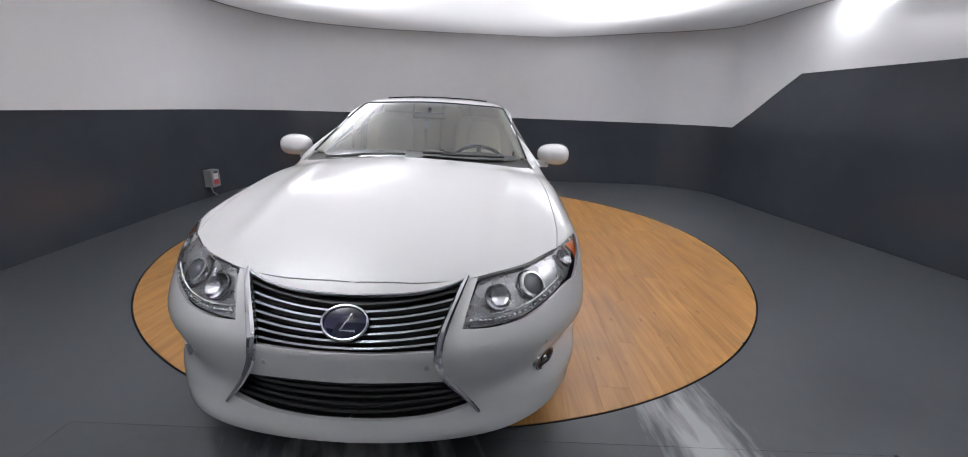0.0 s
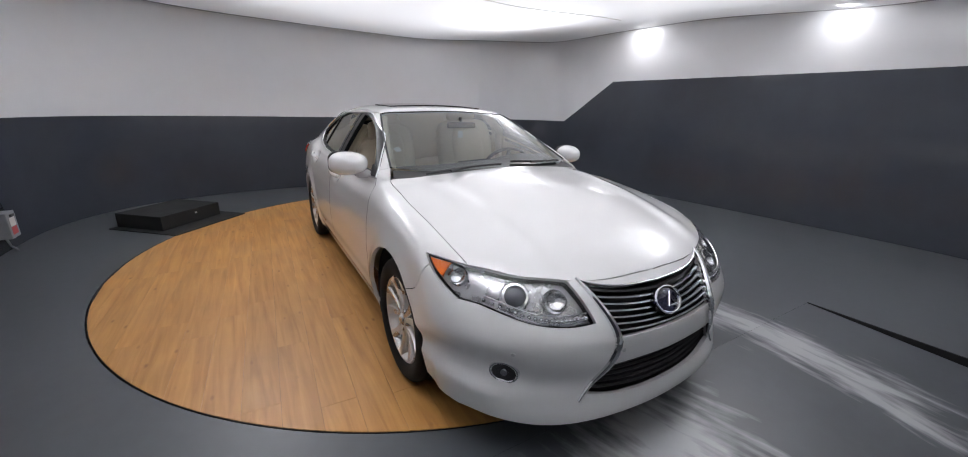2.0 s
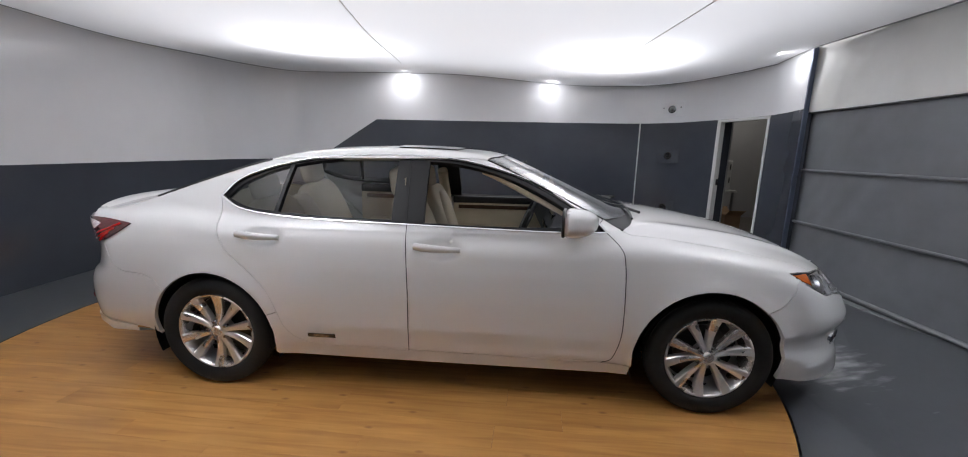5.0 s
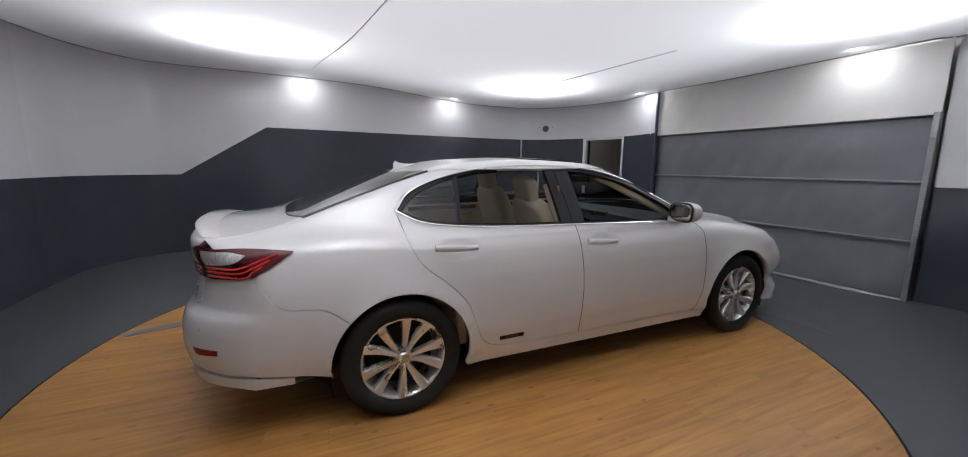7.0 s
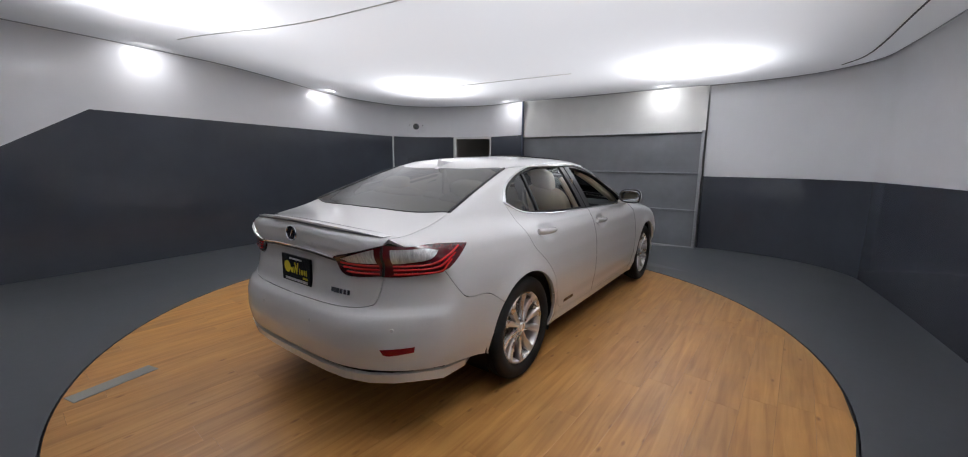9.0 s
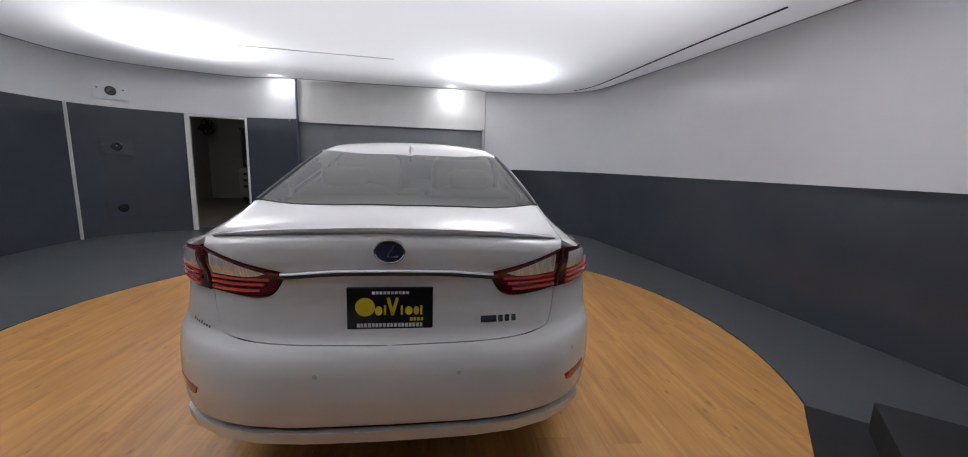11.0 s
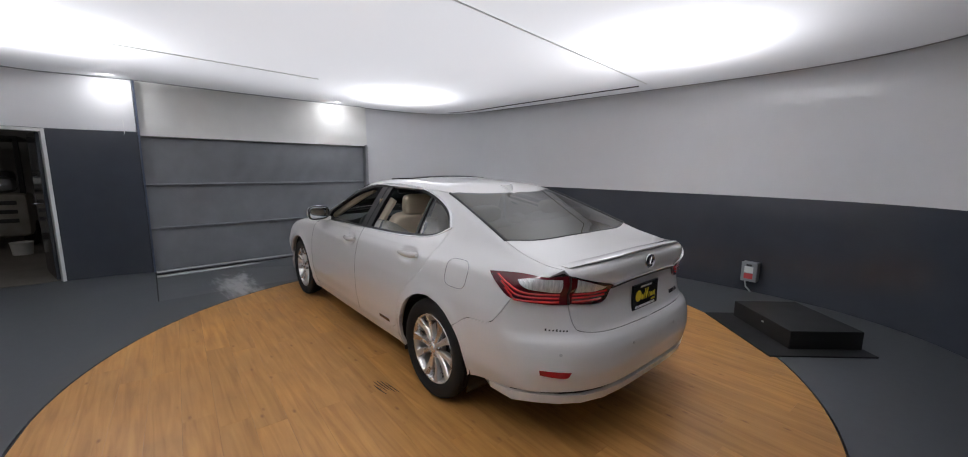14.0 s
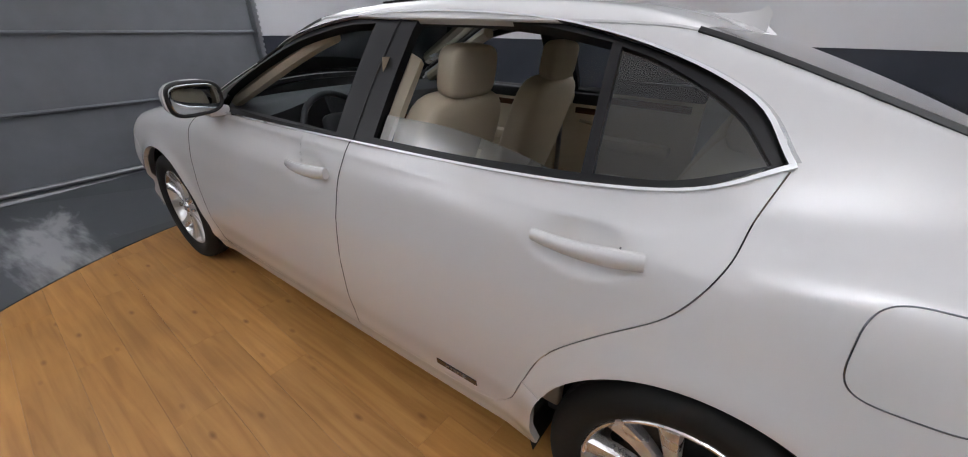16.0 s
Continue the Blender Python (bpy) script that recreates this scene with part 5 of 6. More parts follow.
# headlamps
HL_TOP = [("s", [(1.757, 0.822), (1.80, 0.826)]), ("t", [(1.93, 0.755), (2.07, 0.61), (2.165, 0.44)])]
HL_EDGE = [*HL_TOP, ("f", HL_IN), ("f", HL_LOW), ("s", [(1.97, 0.70), (1.86, 0.755), (1.757, 0.82)])]
HLWAY = (-0.8, -0.8, -0.25)
housings = panel("headlamp", HL_EDGE, HLWAY, mat("headlamp_bezel", (0.50, 0.50, 0.51), 0.28, 0.8, 0.2, 20), car, "clear headlamp with projector lens and amber marker", lift=-0.045, depth=0.01, mirror=True, gap=0.003)
lenses = panel("headlamp_lens", HL_EDGE, HLWAY, LENS, car, "clear moulded headlamp cover", lift=0.0015, depth=0.01, mirror=True, gap=0.003)
for o in lenses:
    o.visible_shadow = False
amber = panel("amber_marker", [("s", [(1.775, 0.816), (1.875, 0.812)]), ("s", [(1.875, 0.812), (1.885, 0.757)]), ("s", [(1.885, 0.757), (1.83, 0.783), (1.775, 0.816)])], HLWAY, AMBER, car, "amber side marker", lift=-0.006, depth=0.004, mirror=True)
for s, house in zip((1, -1), housings):
    m = frame_at("f", 0.65, 0.735, -0.038, s)
    disc(m, [(0.0, 0.034), (0.02, 0.032), (0.034, 0.022), (0.040, 0.006)], "projector_lens", mat("projector_glass", (0.10, 0.11, 0.13), 0.03, 0.0, coat=1.0, rough_vary=0.01), house)
    disc(m, [(0.040, 0.004), (0.043, 0.022), (0.052, 0.020), (0.060, 0.006), (0.062, -0.004)], "projector_ring", CHROME, house)
    m = frame_at("f", 0.515, 0.715, -0.036, s)
    disc(m, [(0.0, 0.0), (0.025, 0.004), (0.043, 0.018), (0.047, 0.022), (0.050, 0.018), (0.05, 0.0)], "reflector_bowl", REFLECTOR, house)
    m = frame_at("s", 1.93, 0.775, -0.03, s)
    disc(m, [(0.0, 0.0), (0.02, 0.004), (0.034, 0.016), (0.038, 0.0)], "reflector_bowl", REFLECTOR, house)
    # lower row of small lamps with a bright lip
    low = strip_on("f", [(0.42, 0.655), (0.52, 0.652), (0.63, 0.667), (0.755, 0.71)], -0.010, 6)
    for p in low:
        bm = bmesh.new()
        bmesh.ops.create_icosphere(bm, subdivisions=2, radius=0.0095)
        bmesh.ops.translate(bm, verts=bm.verts, vec=(p[0], s * p[1], p[2]))
        part("small_lamp", bm, REFLECTOR, house, smooth=True)
    for z, rr in ((0.022, 0.0035), (-0.013, 0.003)):
        bm = bmesh.new()
        tube(bm, mirrored(low + np.array((0, 0, z)), s), rr, 6)
        part("lamp_lip", bm, CHROME, house, smooth=True)

# upper and lower grille
panel("grille_backing", [("f", GR_TOP), ("f", GR_SIDE), ("f", GR_LOW), ("f", [(0.0, 0.568), (0.0, 0.65), (0.0, 0.724)])], (-1, 0, 0), BLACK, car, weld=True, lift=-0.06, gap=-0.01, depth=-0.05)
panel("lower_grille_backing", [("f", LG_TOP), ("f", LG_SIDE), ("f", LG_LOW), ("f", [(0.0, 0.296), (0.0, 0.452)])], (-1, 0, 0), BLACK, car, weld=True, lift=-0.05, gap=-0.01, depth=-0.04)


def slat(zmid, zend, ymax, r, lift, material, name, flat):
    half = strip_on("f", [(ymax * f, zmid + (zend - zmid) * f * f) for f in np.linspace(0, 1, 7)], lift, 3)
    path = [(p[0], -p[1], p[2]) for p in half[::-1]] + [tuple(p) for p in half[1:]]
    bm = bmesh.new()
    tube(bm, path, r, 6, flat=flat)
    return part(name, bm, material, car, smooth=True)


for k in range(7):
    f = (k + 0.35) / 6.9
    z0 = 0.716 - 0.143 * f
    slat(z0, z0 + 0.026 * (1 - f) + 0.012, 0.372 - 0.075 * f, 0.0105, -0.014, DARKCHROME if k else BLACK, "grille_slat", 0.55)
for k in range(5):
    f = (k + 0.6) / 5.2
    z0 = 0.448 - 0.146 * f
    slat(z0, z0 + 0.002 + 0.035 * f, 0.352 + 0.07 * f, 0.010, -0.02, BLACK, "lower_grille_slat", 0.8)
for s in (1, -1):
    blade = strip_on("f", [(0.396, 0.772), (0.366, 0.72), (0.328, 0.64), (0.311, 0.575), (0.320, 0.51), (0.367, 0.425), (0.455, 0.308)], 0.006, 8)
    bm = bmesh.new()
    n_b = len(blade)
    tube(bm, mirrored(blade, s), lambda i: 0.005 + 0.011 * math.sin(math.pi * (i + 1) / (n_b + 1)), 8)
    part("grille_frame", bm, CHROME, car, "bright chrome grille blade", smooth=True)
top = strip_on("f", [(0.0, 0.726), (0.2, 0.732), (0.32, 0.747), (0.388, 0.764)], 0.002, 8)
bm = bmesh.new()
tube(bm, mirrored(top[::-1], -1) + [tuple(p) for p in top[1:]], 0.006, 8)
part("grille_frame", bm, DARKCHROME, car, smooth=True)
m = frame_at("f", 0.0, 0.648, 0.0)
m = m @ pose(0, 0.008, 0.004)
disc(m, [(0.0, 0.006), (0.060, 0.006), (0.066, 0.002), (0.066, -0.04)], "emblem", mat("dark_blue_emblem", (0.012, 0.014, 0.04), 0.08, coat=1.0, rough_vary=0.02), car, 40, "dark blue oval emblem with chrome rim", 1.18, 0.86)
emblem = car.children[-1]


def oval_ring(m, rx, ry, r, name, parent, material):
    bm = bmesh.new()
    tube(bm, [m @ Vector((rx * math.cos(a), ry * math.sin(a), 0.006)) for a in np.linspace(0, 2 * math.pi, 40, endpoint=False)], r, 8, closed=True, up=m.to_3x3() @ Vector((0, 0, 1)))
    part(name, bm, material, parent, smooth=True)


def slanted_bar(m, k, parent):
    bm = bmesh.new()
    tube(bm, [m @ Vector(p) for p in ((0.022 * k, 0.03 * k, 0.008), (-0.012 * k, -0.026 * k, 0.008), (0.04 * k, -0.026 * k, 0.008))], 0.005 * k, 6, up=m.to_3x3() @ Vector((0, 0, 1)))
    part("emblem_bar", bm, CHROME, parent)


oval_ring(m, 0.076, 0.056, 0.0055, "emblem_rim", emblem, CHROME)
slanted_bar(m, 1.0, emblem)
for s in (1, -1):
    m = frame_at("f", 0.70, 0.425, 0.003, s)
    fogl = disc(m, [(0.0, 0.003), (0.030, 0.0035), (0.044, 0.005)], "fog_lamp", GLOSSBLACK, car, 28, "round fog lamp in a chrome ring", 1.15, 0.9)
    disc(m, [(0.043, 0.003), (0.047, 0.008), (0.053, 0.007), (0.057, -0.010)], "fog_ring", CHROME, fogl, 32, "", 1.15, 0.9)
    disc(m, [(0.0, 0.010), (0.014, 0.008), (0.017, 0.002)], "bulb_shield", DARKCHROME, fogl)
    for y, z in ((0.275, 0.512), (0.70, 0.53)):
        disc(frame_at("f", y, z, 0.0012, s), [(0.0, 0.0), (0.0085, 0.0), (0.0095, -0.003)], "parking_sensor", mat("sensor_ring", (0.5, 0.5, 0.5), 0.4), car, 16)
    for y, z in ((0.70, 0.588), (0.24, 0.575)):
        disc(frame_at("r", y, z, 0.0012, s), [(0.0, 0.0), (0.0085, 0.0), (0.0095, -0.003)], "parking_sensor", mat("sensor_ring", (0.5, 0.5, 0.5), 0.4), car, 16)

# side windows: black frame, chrome surround, glass
FRONT_OPEN = [("s", [(-0.165, 1.018), (-0.17, 1.350)]), ("s", [(-0.17, 1.350), (0.0, 1.338), (0.24, 1.282), (0.45, 1.198), (0.64, 1.09), (0.70, 1.018)]), ("s", [(0.70, 1.018), (0.3, 1.01), (-0.165, 1.018)])]
REAR_OPEN = [("s", [(-0.35, 1.03), (-0.36, 1.364)]), ("s", [(-0.36, 1.364), (-0.6, 1.362), (-0.82, 1.346), (-1.0, 1.316)]), ("s", [(-1.0, 1.316), (-1.03, 1.052)]), ("s", [(-1.03, 1.052), (-0.7, 1.036), (-0.35, 1.03)])]
QUARTER_OPEN = [("s", [(-1.056, 1.055), (-1.026, 1.308)]), ("s", [(-1.026, 1.308), (-1.13, 1.277), (-1.285, 1.205), (-1.372, 1.122)]), ("s", [(-1.372, 1.122), (-1.22, 1.071), (-1.056, 1.055)])]
DLO = [("s", DLO_TOP), ("s", BELT_F), ("s", BELT_R)]
panel("window_frame", DLO, SIDE, PILLARBLACK, car, "black window surround and centre pillar", lift=-0.008, depth=0.03, mirror=True, holes=(FRONT_OPEN, REAR_OPEN, QUARTER_OPEN), gap=0.001, step=0.02)
panel("quarter_glass", QUARTER_OPEN, SIDE, GLASS_DARK, car, "dark fixed quarter glass", lift=-0.016, depth=0.0, mirror=True, gap=-0.006)
lowered = panel("rear_door_glass", [("s", [(-0.345, 1.02), (-0.355, 1.10)]), ("s", [(-0.355, 1.10), (-0.65, 1.095), (-0.9, 1.06), (-1.0, 1.03)]), ("s", [(-1.0, 1.03), (-0.7, 1.025), (-0.345, 1.02)])], SIDE, GLASS_DARK, car, "lowered dark side glass", lift=-0.022, depth=0.0, mirror=True, gap=0.0)
closed = panel("rear_door_glass", REAR_OPEN, SIDE, SIDE_GLASS, car, "closed tinted side glass", lift=-0.018, depth=0.0, mirror=True, gap=-0.006)
for spare in (lowered[1], closed[0]):
    bpy.data.objects.remove(spare)
panel("mirror_corner", [("s", [(0.69, 1.012), (0.66, 1.055), (0.735, 1.05)]), ("s", [(0.735, 1.05), (0.80, 1.0)]), ("s", [(0.80, 1.0), (0.69, 1.0)])], SIDE, BLACK, car, lift=-0.003, depth=0.01, mirror=True, gap=0.0)
for s in (1, -1):
    belt = strip_on("s", BELT_F + BELT_R[1:], 0.001, 6)
    topl = strip_on("s", DLO_TOP, 0.001, 6)
    bm = bmesh.new()
    nb = len(belt)
    tube(bm, mirrored(belt, s), lambda i: 0.008 + 0.006 * max(0, (i / nb - 0.80) / 0.2) ** 1.5, 6, flat=0.7)
    part("belt_moulding", bm, CHROME, car, "bright chrome waistline moulding", smooth=True)
    bm = bmesh.new()
    nt_ = len(topl)
    tube(bm, mirrored(topl, s), lambda i: 0.007 + 0.006 * max(0, 0.22 - i / nt_) / 0.22, 6, flat=0.7)
    part("roof_moulding", bm, CHROME, car, "bright chrome moulding over the side windows", smooth=True)
    # pillar split line
    sp = strip_on("s", [(-0.262, 1.01), (-0.272, 1.2), (-0.285, 1.375)], -0.006, 6)
    bm = bmesh.new()
    tube(bm, mirrored(sp, s), 0.003, 5)
    part("pillar_gap", bm, MATTBLACK, car)
    # roof ditch and glass edge seals
    for pts, r_, nm in ((DITCH, 0.0055, "roof_seal"), (ws_side, 0.007, "windscreen_seal"), (RG_SIDE, 0.010, "rear_window_seal")):
        q = strip_on("t", pts, 0.0, 8)
        bm = bmesh.new()
        tube(bm, mirrored(q, s), r_, 6)
        part(nm, bm, PAINT if nm == "roof_seal" else BLACK, car, smooth=True)

# door handles in shallow cups
for door, xa, z0, lock in ((front_doors, -0.20, 0.893, True), (rear_doors, -1.225, 0.925, False)):
    for s, dob in zip((1, -1), door):
        q = on_body("s", [(xa + 0.25 * f, z0 + 0.006 - 0.014 * f) for f in np.linspace(0, 1, 13)])
        q[:, 1] = np.linspace(q[0, 1], q[-1, 1], 13) + 0.002
        g = np.tile(np.array((0, 1.0, 0)), (13, 1))
        lift = np.array([0.002 + 0.030 * math.sin(math.pi * min(1, max(0, 0.12 + 0.76 * f))) for f in np.linspace(0, 1, 13)])
        bm = bmesh.new()
        tube(bm, mirrored(q + g * lift[:, None], s), lambda i: 0.011 + 0.006 * (1 - abs(i - 3) / 10), 10, flat=1.3)
        hd = part("handle", bm, PAINT, dob, "body-coloured pull handle", smooth=True)
        bm = bmesh.new()
        e = [Vector((p[0], s * p[1], p[2])) for p in on_body("s", [(xa + 0.052, z0 - 0.012), (xa + 0.052, z0 + 0.022)]) + np.array((0, 0.028, 0))]
        tube(bm, e, 0.002, 5)
        part("handle_joint", bm, DARKCHROME, hd)

# word plate on the rear doors
for s, dob in zip((1, -1), rear_doors):
    m = frame_at("s", -0.75, 0.352, 0.002, s)
    bp = part("name_plate", boxmesh(-0.082, 0.082, -0.0125, 0.0125, -0.002, 0.001, 0.0006, m), GLOSSBLACK, dob, "small black name plate with silver lettering")
    cu = bpy.data.curves.new("lettering", "FONT")
    cu.body, cu.size, cu.extrude, cu.align_x, cu.align_y = "HYBRID", 0.021, 0.0005, "CENTER", "CENTER"
    cu.space_character = 1.2
    lt = new("lettering", cu)
    cu.materials.append(CHROME)
    lt.parent = bp
    lt.matrix_basis = m @ pose(0, 0, 0.0015)

# fuel flap on the left quarter
loop = on_body("s", [(-1.652 + 0.098 * math.copysign(abs(math.cos(a)) ** 0.55, math.cos(a)), 0.893 + 0.082 * math.copysign(abs(math.sin(a)) ** 0.55, math.sin(a))) for a in np.linspace(0, 2 * math.pi, 56, endpoint=False)])
bm = bmesh.new()
tube(bm, [tuple(p) for p in loop + gradient(loop) * 0.0004], 0.0016, 6, closed=True)
part("fuel_flap_gap", bm, DARKCHROME, car)
# mirrors
for s in (1, -1):
    bm = bmesh.new()
    bmesh.ops.create_uvsphere(bm, u_segments=32, v_segments=18, radius=1)
    for v in bm.verts:
        x, y, z = v.co
        x = 0.135 * (x if x > 0 else 0.30 * x)
        ye, ze = math.copysign(abs(y) ** 0.85, y), math.copysign(abs(z) ** 0.75, z)
        v.co = (x - 0.030 * y * (1 if x > 0 else 0.2), ye * 0.118, ze * 0.072 * (1 + 0.10 * y) - 0.004 * y)
    bmesh.ops.transform(bm, matrix=pose(0.625, s * 0.915, 1.062, 0, 0, s * 10) @ Matrix.Diagonal((1, s, 1, 1)), verts=bm.verts)
    mh = part("door_mirror", bm, PAINT, car, "pearl white door mirror with black base", smooth=True)
    bm = bmesh.new()
    bmesh.ops.create_uvsphere(bm, u_segments=28, v_segments=12, radius=1)
    for v in bm.verts:
        x, y, z = v.co
        v.co = (x * 0.006, math.copysign(abs(y) ** 0.6, y) * 0.102, math.copysign(abs(z) ** 0.6, z) * 0.058 * (1 + 0.1 * y))
    bmesh.ops.transform(bm, matrix=pose(0.588, s * 0.918, 1.064, 0, 0, s * 10), verts=bm.verts)
    part("mirror_glass", bm, mat("mirror_silver", (0.5, 0.52, 0.54), 0.03, 1.0, 0.01, rough_vary=0.02), mh, smooth=True)
    bm = bmesh.new()
    tube(bm, [pose(0.592, s * 0.918, 1.063, 0, 0, s * 10) @ Vector((0.0, 0.106 * math.copysign(abs(math.cos(a)) ** 0.6, math.cos(a)), 0.063 * (1 + s * 0.1 * math.cos(a)) * math.copysign(abs(math.sin(a)) ** 0.6, math.sin(a)))) for a in np.linspace(0, 2 * math.pi, 40, endpoint=False)], 0.008, 8, closed=True, up=(1, 0, 0))
    part("mirror_rim", bm, BLACK, mh, smooth=True)
    bm = bmesh.new()
    box(bm, 0.605, 0.70, min(s * 0.79, s * 0.88), max(s * 0.79, s * 0.88), 0.975, 1.02, None, 0.012)
    part("mirror_stalk", bm, PAINT, mh, smooth=True)
    bm = bmesh.new()
    tube(bm, [pose(0.63, s * 0.915, 1.005, 0, 0, s * 10) @ Vector((0.02 - 1.2 * (y / 1.0) ** 2, s * y, 0.008 * (y / 0.1))) for y in np.linspace(-0.08, 0.088, 8)], 0.008, 6)
    part("turn_lamp", bm, DARKCHROME, mh, smooth=True)

# cowl, wipers, sunroof, aerial
panel("cowl", [("t", [(1.112, 0.0), (1.10, 0.3), (1.04, 0.58), (0.95, 0.72)]), ("t", [(0.95, 0.72), (0.86, 0.70)]), ("t", [(0.86, 0.70), (0.98, 0.50), (1.06, 0.25), (1.085, 0.0)])], TOPD, BLACK, car, weld=True, lift=-0.004, gap=-0.004)
for pts in ([(1.04, 0.05), (1.02, 0.3), (0.93, 0.55)], [(1.03, -0.55), (1.06, -0.3), (1.075, -0.05)]):
    q = strip_on("t", pts, 0.014, 8)
    bm = bmesh.new()
    tube(bm, [tuple(p) for p in q], 0.007, 6)
    part("wiper", bm, BLACK, car, smooth=True)
    bm = bmesh.new()
    tube(bm, [tuple(q[8]), tuple(q[4] + np.array((0.06, 0, 0.004)))], 0.009, 6)
    part("wiper_arm", bm, BLACK, car, smooth=True)
panel("sunroof", [("t", [(0.02, 0.0), (0.0, 0.25), (-0.03, 0.42)]), ("t", [(-0.03, 0.42), (-0.4, 0.43)]), ("t", [(-0.4, 0.43), (-0.42, 0.2), (-0.42, 0.0)]), ("t", [(-0.42, 0.0), (-0.2, 0.0), (0.02, 0.0)])], TOPD, GLOSSBLACK, car, "dark glass sunroof panel", weld=True, lift=0.007, depth=0.012)
bm = bmesh.new()
prof = [(-1.29, 0.0, 0.024), (-1.26, 0.014, 0.02), (-1.262, 0.050, 0.006), (-1.245, 0.064, 0.004), (-1.225, 0.044, 0.008), (-1.17, 0.018, 0.014), (-1.10, 0.0, 0.012)]
zroof = on_body("t", [(p[0], 0) for p in prof])[:, 2]
loops_ = [[bm.verts.new((x, -w, z - 0.004)), bm.verts.new((x, -w * 0.35, z + h)), bm.verts.new((x, w * 0.35, z + h)), bm.verts.new((x, w, z - 0.004))] for (x, h, w), z in zip(prof, zroof)]
for a, b in zip(loops_, loops_[1:]):
    for j in range(3):
        bm.faces.new((a[j], a[j + 1], b[j + 1], b[j]))
part("aerial", bm, PAINT, car, "shark-fin roof aerial", smooth=True)

# tail lamps
TL_OUT = [("s", [(-1.92, 0.955), (-2.10, 0.972), (-2.26, 0.975)]), ("r", [(0.634, 0.985), (0.628, 0.91), (0.619, 0.832)]), ("s", [(-2.27, 0.832), (-2.12, 0.848), (-2.03, 0.885), (-1.92, 0.955)])]
TL_IN = [("r", [(0.633, 0.982), (0.5, 0.942), (0.35, 0.905)]), ("r", [(0.35, 0.905), (0.42, 0.824), (0.618, 0.834)]), ("r", [(0.618, 0.834), (0.626, 0.9), (0.633, 0.982)])]
TLWAY = (0.7, -0.8, -0.1)
outer_l = panel("tail_lamp", TL_OUT, TLWAY, RED_DEEP, car, "wraparound red tail lamp with clear upper strip", lift=0.009, depth=0.03, mirror=True, gap=-0.002)
inner_l = panel("lid_lamp", TL_IN, (1, -0.2, 0), RED_DEEP, car, "red lid lamp with clear upper strip", lift=0.008, depth=0.03, mirror=True, gap=0.0)
clear = mat("clear_ribbed_lens", (0.74, 0.74, 0.76), 0.16, 0.2, 0.35, 45, 0.8, 90, coat=1.0, stretch=(1, 3, 0.3))
panel("clear_strip", [("r", [(0.60, 0.968), (0.5, 0.938), (0.41, 0.912)]), ("r", [(0.41, 0.912), (0.47, 0.897), (0.60, 0.902)]), ("r", [(0.60, 0.902), (0.60, 0.968)])], (1, -0.2, 0), clear, inner_l[0], "clear reversing lens", lift=0.0115, depth=0.002, gap=0.0)
panel("clear_strip", [("r", [(0.664, 0.968), (0.70, 0.968)]), ("s", [(-2.25, 0.966), (-2.19, 0.962), (-2.12, 0.946)]), ("s", [(-2.12, 0.946), (-2.17, 0.918), (-2.25, 0.906)]), ("r", [(0.70, 0.903), (0.662, 0.902)]), ("r", [(0.662, 0.902), (0.664, 0.968)])], TLWAY, clear, outer_l[0], "clear reversing lens", lift=0.0115, depth=0.002, gap=0.0)
for o in [o for o in bpy.data.objects if o.name.startswith("clear_strip")]:
    c = o.copy()
    c.data = o.data.copy()
    c.data.transform(Matrix.Diagonal((1, -1, 1, 1)))
    c.data.flip_normals()
    scene.collection.objects.link(c)
    c.parent = (inner_l if o.parent == inner_l[0] else outer_l)[1]
for s, ti, to in zip((1, -1), inner_l, outer_l):
    for k in range(3):
        z = 0.888 - 0.021 * k
        q = strip_on("r", [(0.606, z), (0.5, z - 0.002), (0.40 + 0.018 * k, z - 0.001)], 0.0105, 6)
        bm = bmesh.new()
        tube(bm, mirrored(q, s), 0.0058, 6)
        part("light_bar", bm, RED_BRIGHT, ti, smooth=True)
        a = strip_on("r", [(0.662, z), (0.70, z)], 0.0115, 3)
        b = strip_on("s", [(-2.26 + 0.02 * k, z), (-2.16 + 0.02 * k, z + 0.004), (-2.07 - 0.012 * k, z + 0.03 - 0.002 * k), (-1.985 - 0.035 * k, z + 0.062 - 0.006 * k)], 0.0115, 6)
        bm = bmesh.new()
        tube(bm, mirrored(np.concatenate([a, b]), s), 0.0058, 6)
        part("light_bar", bm, RED_BRIGHT, to, smooth=True)
    refl = panel("rear_reflector", [("r", [(0.66, 0.496), (0.775, 0.500)]), ("r", [(0.775, 0.500), (0.772, 0.474)]), ("r", [(0.772, 0.474), (0.70, 0.464), (0.672, 0.467)]), ("r", [(0.672, 0.467), (0.66, 0.496)])], (1, -0.6, 0), RED, car, "red bumper reflector", lift=0.003, depth=0.006, gap=0.0, mirror=True) if s == 1 else None

for s in (1, -1):
    q = strip_on("r", [(0.634, 0.984), (0.627, 0.905), (0.619, 0.832)], 0.007, 6)
    bm = bmesh.new()
    tube(bm, mirrored(q, s), 0.0075, 6)
    part("lamp_divider", bm, BLACK, car, smooth=True)
